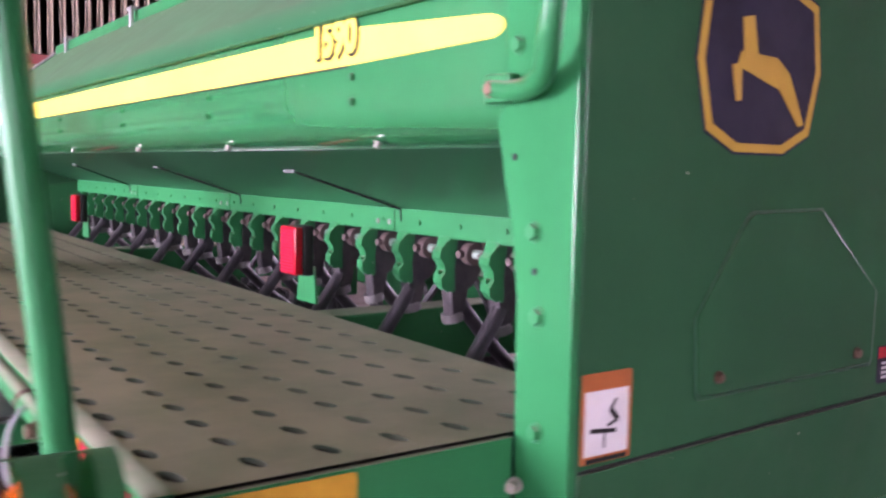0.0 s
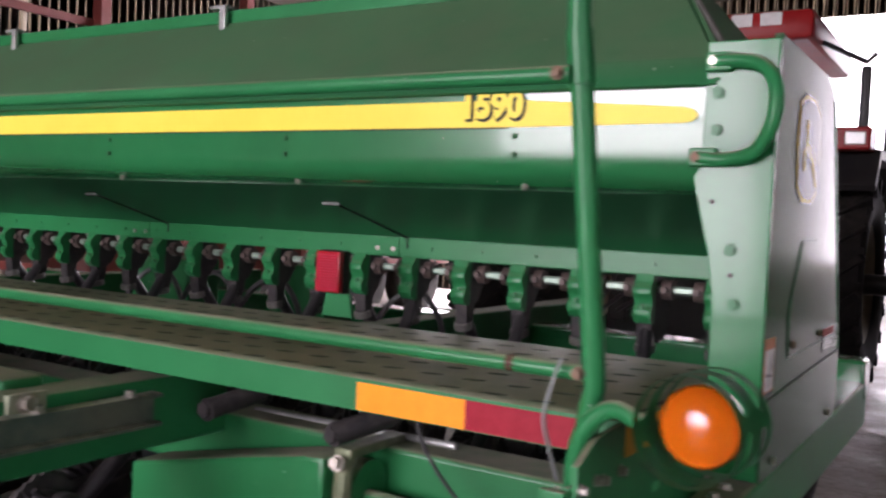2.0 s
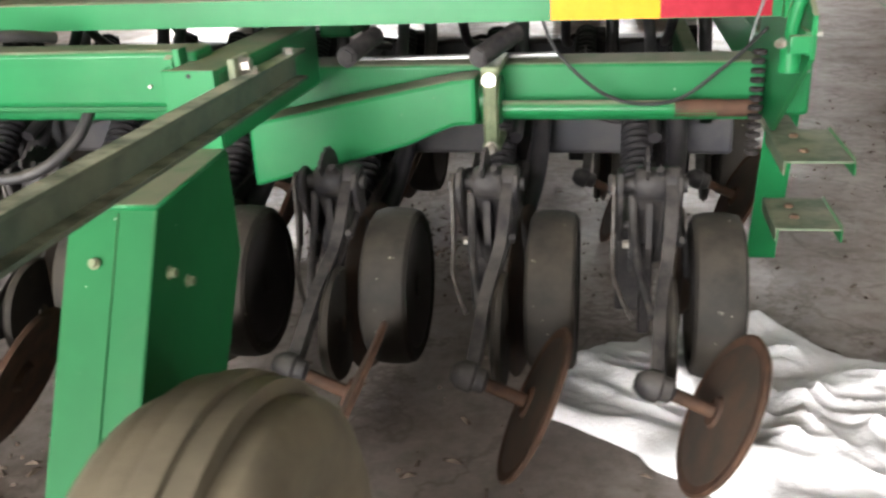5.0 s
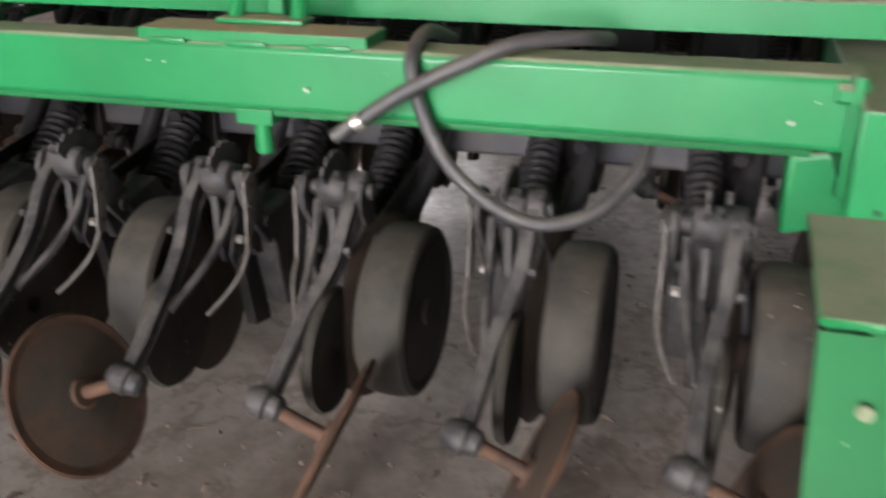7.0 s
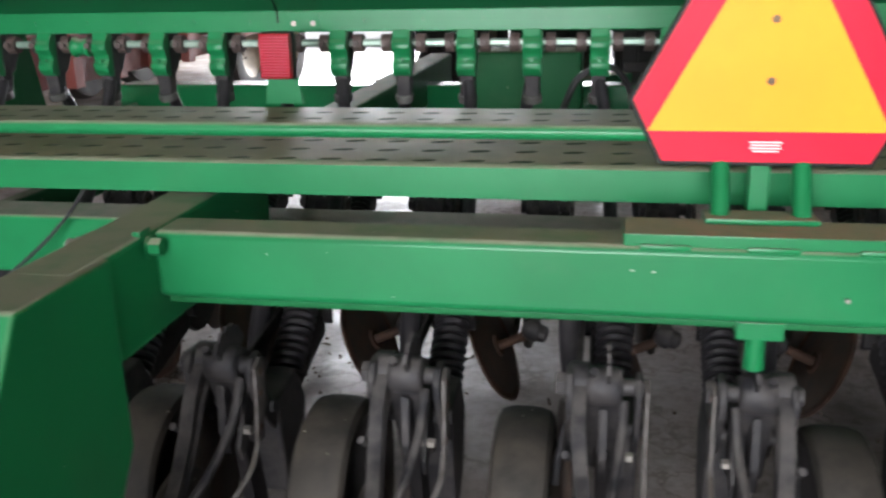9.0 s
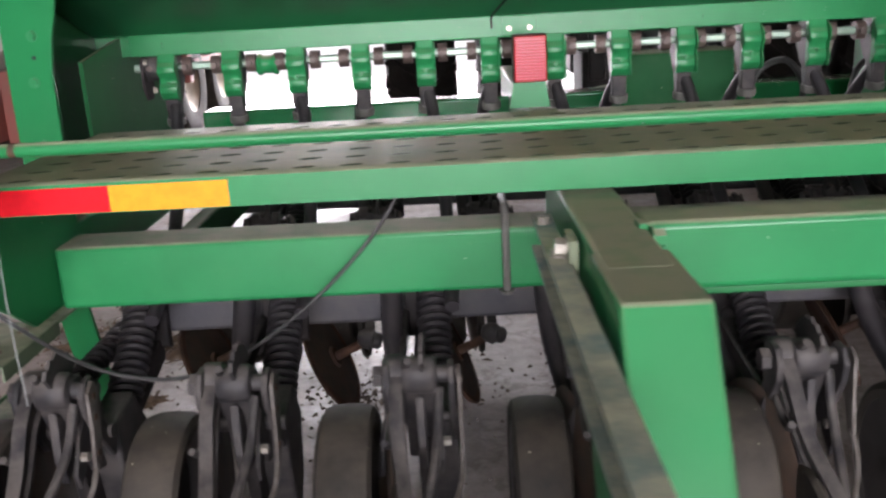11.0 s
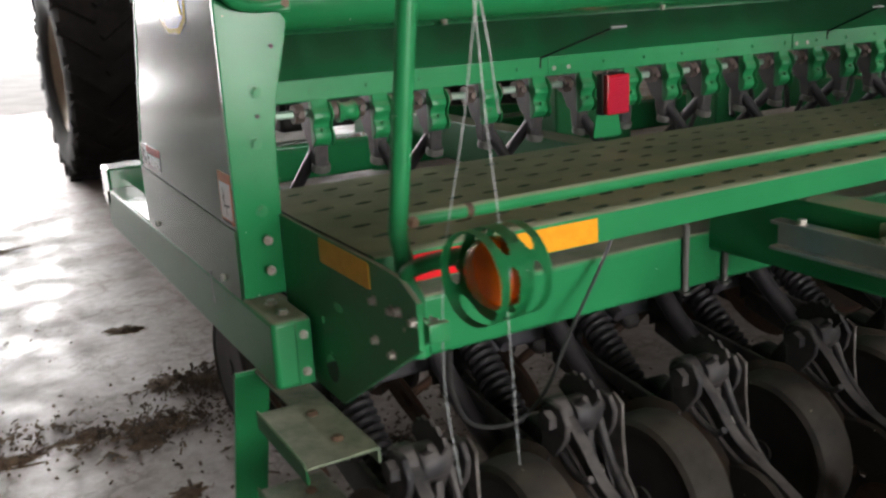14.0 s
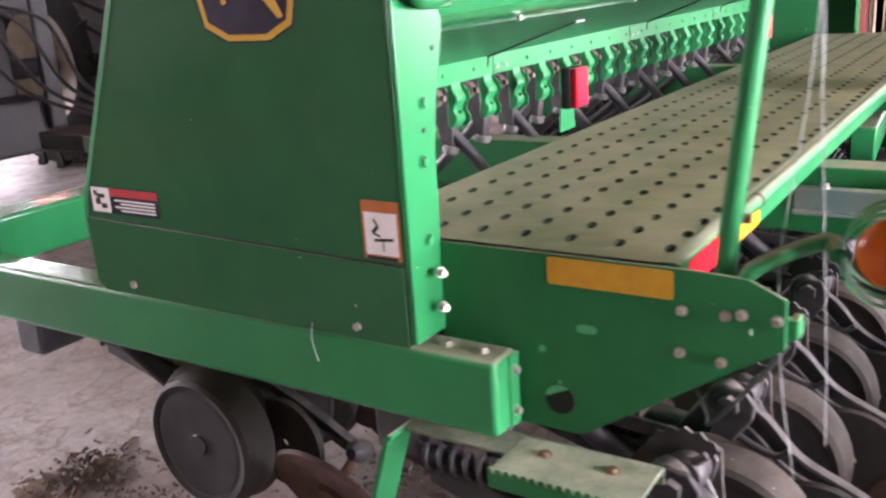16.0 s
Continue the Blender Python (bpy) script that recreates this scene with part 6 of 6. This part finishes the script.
def big_tyre(x, y, r, w, name, lugs, parent=None):
    prof = [(r * 0.56, -w * 0.40), (r * 0.66, -w * 0.5), (r * 0.85, -w * 0.52), (r * 0.94, -w * 0.47), (r * 0.955, -w * 0.2), (r * 0.96, 0), (r * 0.955, w * 0.2), (r * 0.94, w * 0.47), (r * 0.85, w * 0.52), (r * 0.66, w * 0.5), (r * 0.56, w * 0.40)]
    c = (x, y, r)
    bm = lathe(BM(), prof, c, (1, 0, 0), 44)
    p = part(name, bm, BLACKTYRE, parent or tractor, "black lugged tractor tyre")
    for side in (-1, 1):
        bm = box(BM(), -w * 0.31, w * 0.31, -0.028, 0.028, -0.03, 0.038, m=Matrix.Translation((side * w * 0.25, 0, r * 0.962)) @ Matrix.Rotation(side * radians(38), 4, "Z"))
        box(bm, -0.02, 0.02, -0.03, 0.03, -0.07, 0.06, m=Matrix.Translation((side * w * 0.5, -side * 0.0 - 0.12, r * 0.90)) @ Matrix.Rotation(radians(8), 4, "X"))
        me = link_mesh("lug", bm, BLACKTYRE, False)
        for k in range(lugs):
            shared("lug", me, p, c).rotation_euler = (2 * math.pi * (k + (0.5 if side > 0 else 0)) / lugs, 0, 0)
    bm = lathe(BM(), [(0, 0.0), (r * 0.18, 0.0), (r * 0.2, 0.04), (r * 0.42, 0.02), (r * 0.52, w * 0.34), (r * 0.57, w * 0.40), (r * 0.57, -w * 0.40), (r * 0.5, -w * 0.3), (r * 0.2, -0.05), (0, -0.05)], c, (1, 0, 0), 30)
    part("rim", bm, RIMTAN, p)
    return p


for x, w in ((-1.22, 0.50), (1.22, 0.50), (-2.02, 0.60), (2.02, 0.60)):
    big_tyre(x, 0, 0.94, w, "rear_wheel", 20)
for x in (-1.0, 1.0):
    big_tyre(x, 3.0, 0.62, 0.36, "front_wheel", 16)
part("rear_axle", rod(BM(), (-2.02, 0, 0.94), (2.02, 0, 0.94), 0.09, 16), DARKIRON, tractor)
part("front_axle", rod(BM(), (-1.0, 3.0, 0.62), (1.0, 3.0, 0.62), 0.08, 12), DARKIRON, tractor)
for name, args in (("chassis", (-0.45, 0.45, 0.41, 3.6, 0.61, 1.35, 0.05)), ("drawbar_frame", (-0.6, 0.6, -0.9, -0.3, 0.32, 0.75, 0.03)), ("axle_housing", (-0.62, 0.62, -0.25, 0.4, 0.50, 1.40, 0.04)),
                   ("belly_frame", (-0.3, 0.3, 0.0, 3.2, 0.36, 0.49, 0.04)), ("linkage_arm", (-0.55, -0.40, -0.97, -0.91, 0.5, 1.6, 0.02)), ("linkage_arm", (0.40, 0.55, -0.97, -0.91, 0.5, 1.6, 0.02)),
                   ("cab_back", (-0.72, 0.72, -0.62, -0.27, 1.42, 1.95, 0.04))):
    part(name, box(BM(), *args), DARKIRON, tractor)
part("bonnet", prism(BM(), [(1.2, 1.3), (1.2, 2.05), (3.4, 1.85), (3.75, 1.6), (3.75, 1.0), (1.2, 1.0)], "x", -0.42, 0.42, 0.05), TRACTRED, tractor, "red bonnet")
cab = part("cab_frame", BM(), DARKIRON, tractor, "black cab frame")
bm = BM()
for x in (-0.74, 0.74):
    for y in (-0.55, 1.2):
        sweep(bm, [(x, y, 1.5), (x * 0.98, y, 3.0)], 0.05, 8)
    box(bm, x - 0.05, x + 0.05, -0.55, 1.2, 1.42, 1.56, 0.02)
box(bm, -0.74, 0.74, -0.6, -0.5, 1.42, 2.08, 0.02)
box(bm, -0.74, 0.74, -0.6, -0.5, 2.78, 3.0, 0.02)
box(bm, -0.35, 0.35, 0.1, 0.5, 1.5, 2.4, 0.1)
cab.data = link_mesh("cab_frame", bm, DARKIRON, True)
part("cab_roof", box(BM(), -1.0, 1.0, -0.78, 1.35, 2.95, 3.20, 0.05), TRACTRED, cab, "red cab roof")
bm = BM()
for x in (-0.66, -0.42, 0.42, 0.66):
    box(bm, x - 0.09, x + 0.09, -0.785, -0.77, 3.07, 3.18, 0.01)
pieces("roof_lamp", bm, WHITE, cab)
for args in ((-0.72, 0.72, -0.553, -0.547, 2.085, 2.775), (-0.72, 0.72, 1.197, 1.203, 1.73, 2.92), (-0.743, -0.737, -0.5, 1.15, 1.57, 2.95), (0.737, 0.743, -0.5, 1.15, 1.57, 2.95)):
    g = part("cab_pane", box(BM(), *args), GLASS, cab)
    g.visible_shadow = False
for s in (-1, 1):
    f = part("fender", prism(BM(), [(-0.95, 1.75), (-0.7, 2.05), (0.6, 2.08), (0.85, 1.9), (0.85, 1.82), (0.58, 1.99), (-0.66, 1.97), (-0.9, 1.70)], "x", s * 1.02, s * 1.55, 0.01), DARKIRON, tractor, "dark fender over the inner tyre")
    part("fender_lamp_housing", box(BM(), s * 1.26 - 0.24, s * 1.26 + 0.24, -0.98, -0.60, 2.02, 2.20, 0.02), TRACTRED, f)
    bm = BM()
    for dx in (-0.13, 0.13):
        box(bm, s * 1.26 + dx - 0.075, s * 1.26 + dx + 0.075, -0.992, -0.978, 2.06, 2.16, 0.01)
    pieces("fender_lamp", bm, WHITE, f, "clear work lamps")
pts = curve_pts([(1.45, 0.9, 1.6), (1.47, 0.9, 2.5), (1.48, 0.85, 2.9), (1.55, 0.75, 3.15), (1.75, 0.7, 3.2)], 8)
part("exhaust", sweep(BM(), pts, 0.085, 14), DARKIRON, tractor, "black exhaust pipe")
bm = sweep(BM(), [(1.0, -0.3, 3.0), (1.38, -0.5, 2.78), (1.45, -0.5, 2.85)], 0.022, 8)
box(bm, 1.34, 1.42, -0.52, -0.46, 2.2, 2.75, 0.02)
part("mirror", bm, DARKIRON, tractor)
bm = BM()
for x in (-0.3, -0.1, 0.12, 0.3):
    sweep(bm, curve_pts([(x, -0.7, 1.5), (x * 1.2, -1.2, 1.35), (x * 0.8, -1.7, 0.9), (x * 0.5, -2.4, 0.72)], 8), 0.016, 8)
part("hydraulic_hose", bm, CABLE, tractor)

sign = part("rear_sign", prism(BM(), [(-0.16, 0.0), (0.16, 0.0), (0.21, 0.10), (0.05, 0.38), (-0.05, 0.38), (-0.21, 0.10)], "y", 0.0, 0.012, 0.003), SMVRED, tractor, "red and orange slow vehicle sign")
sign.location = (0.24, -1.02, 1.62)
part("sign_field", prism(BM(), [(-0.15, 0.05), (0.15, 0.05), (0.0, 0.33)], "y", -0.003, -0.0005), ORANGE, sign)
part("sign_bracket", box(BM(), 0.18, 0.30, -1.00, -0.62, 1.68, 1.74, 0.01), DARKIRON, tractor)

# ---- flat trailer with a tank, outside the doorway ----
trailer = thing("flat_trailer", "rusty red tandem axle flat trailer with stake pockets", "trailer", at=(-5.22, 7.85, 0))
bm = BM()
box(bm, -1.15, 1.15, -4.5, 3.6, 0.70, 0.78, 0.01)
part("deck", bm, TRAILRED, trailer, "worn red deck")
bm = box(BM(), 1.15, 1.25, -4.5, -0.6, 0.62, 0.98, 0.01)
box(bm, 1.15, 1.27, -0.6, 2.0, 0.98, 1.36, 0.01)
box(bm, 1.10, 1.25, 2.0, 3.6, 0.80, 1.25, 0.01)
for k in range(7):
    y = -4.3 + k * 0.60
    box(bm, 1.25, 1.33, y, y + 0.12, 0.6, 1.02, 0.008)
for y in (-0.5, 0.4, 1.2, 1.85, 2.6, 3.3):
    box(bm, 1.25, 1.33, y, y + 0.10, 1.0, 1.38, 0.008)
box(bm, -1.25, -1.15, -4.5, 3.6, 0.62, 0.98, 0.01)
part("side_frame", bm, TRAILRED, trailer, "ribbed red side frame")
for y in (0.05, 1.35):
    for x in (-0.95, 1.02):
        c = (x, y, 0.53)
        w = part("wheel", lathe(BM(), [(0.29, -0.11), (0.42, -0.135), (0.50, -0.12), (0.53, -0.07), (0.53, 0.07), (0.50, 0.12), (0.42, 0.135), (0.29, 0.11)], c, (1, 0, 0), 36), RUBBER, trailer, "worn trailer tyre")
        bm = lathe(BM(), [(0, 0.03), (0.05, 0.03), (0.06, 0.0), (0.16, 0.01), (0.25, 0.07), (0.30, 0.10), (0.30, -0.10), (0.2, -0.05), (0, -0.05)], c, (1, 0, 0), 24)
        for k in range(6):
            a = 2 * math.pi * k / 6
            rod(bm, (x, y + 0.10 * math.cos(a), 0.53 + 0.10 * math.sin(a)), (x + 0.03, y + 0.10 * math.cos(a), 0.53 + 0.10 * math.sin(a)), 0.014, 6)
        part("rim", bm, RIMTAN, w, "tan steel rim with wheel nuts")
tank = thing("liquid_tank", "large weathered grey tank lying on the trailer", "tank", at=(-5.12, 6.85, 0.782))
part("shell", lathe(BM(), [(0, -2.3), (0.5, -2.28), (0.95, -2.1), (1.0, -1.9), (1.0, 2.0), (0.95, 2.2), (0.5, 2.38), (0, 2.4)], (0, 0, 1.02), (0, 1, 0), 40), TANKGREY, tank)
bm = BM()
for y in (-1.7, -0.6, 0.5, 1.6):
    lathe(bm, [(1.0, y - 0.03), (1.02, y - 0.03), (1.02, y + 0.03), (1.0, y + 0.03)], (0, 0, 1.02), (0, 1, 0), 40)
pieces("hoop", bm, DARKIRON, tank)
bm = BM()
for y in (-1.4, 1.4):
    prism(bm, [(-0.7, 0.0), (0.7, 0.0), (0.7, 0.35), (0.4, 0.13), (-0.4, 0.13), (-0.7, 0.35)], "y", y - 0.08, y + 0.08)
pieces("cradle", bm, TRAILRED, tank)
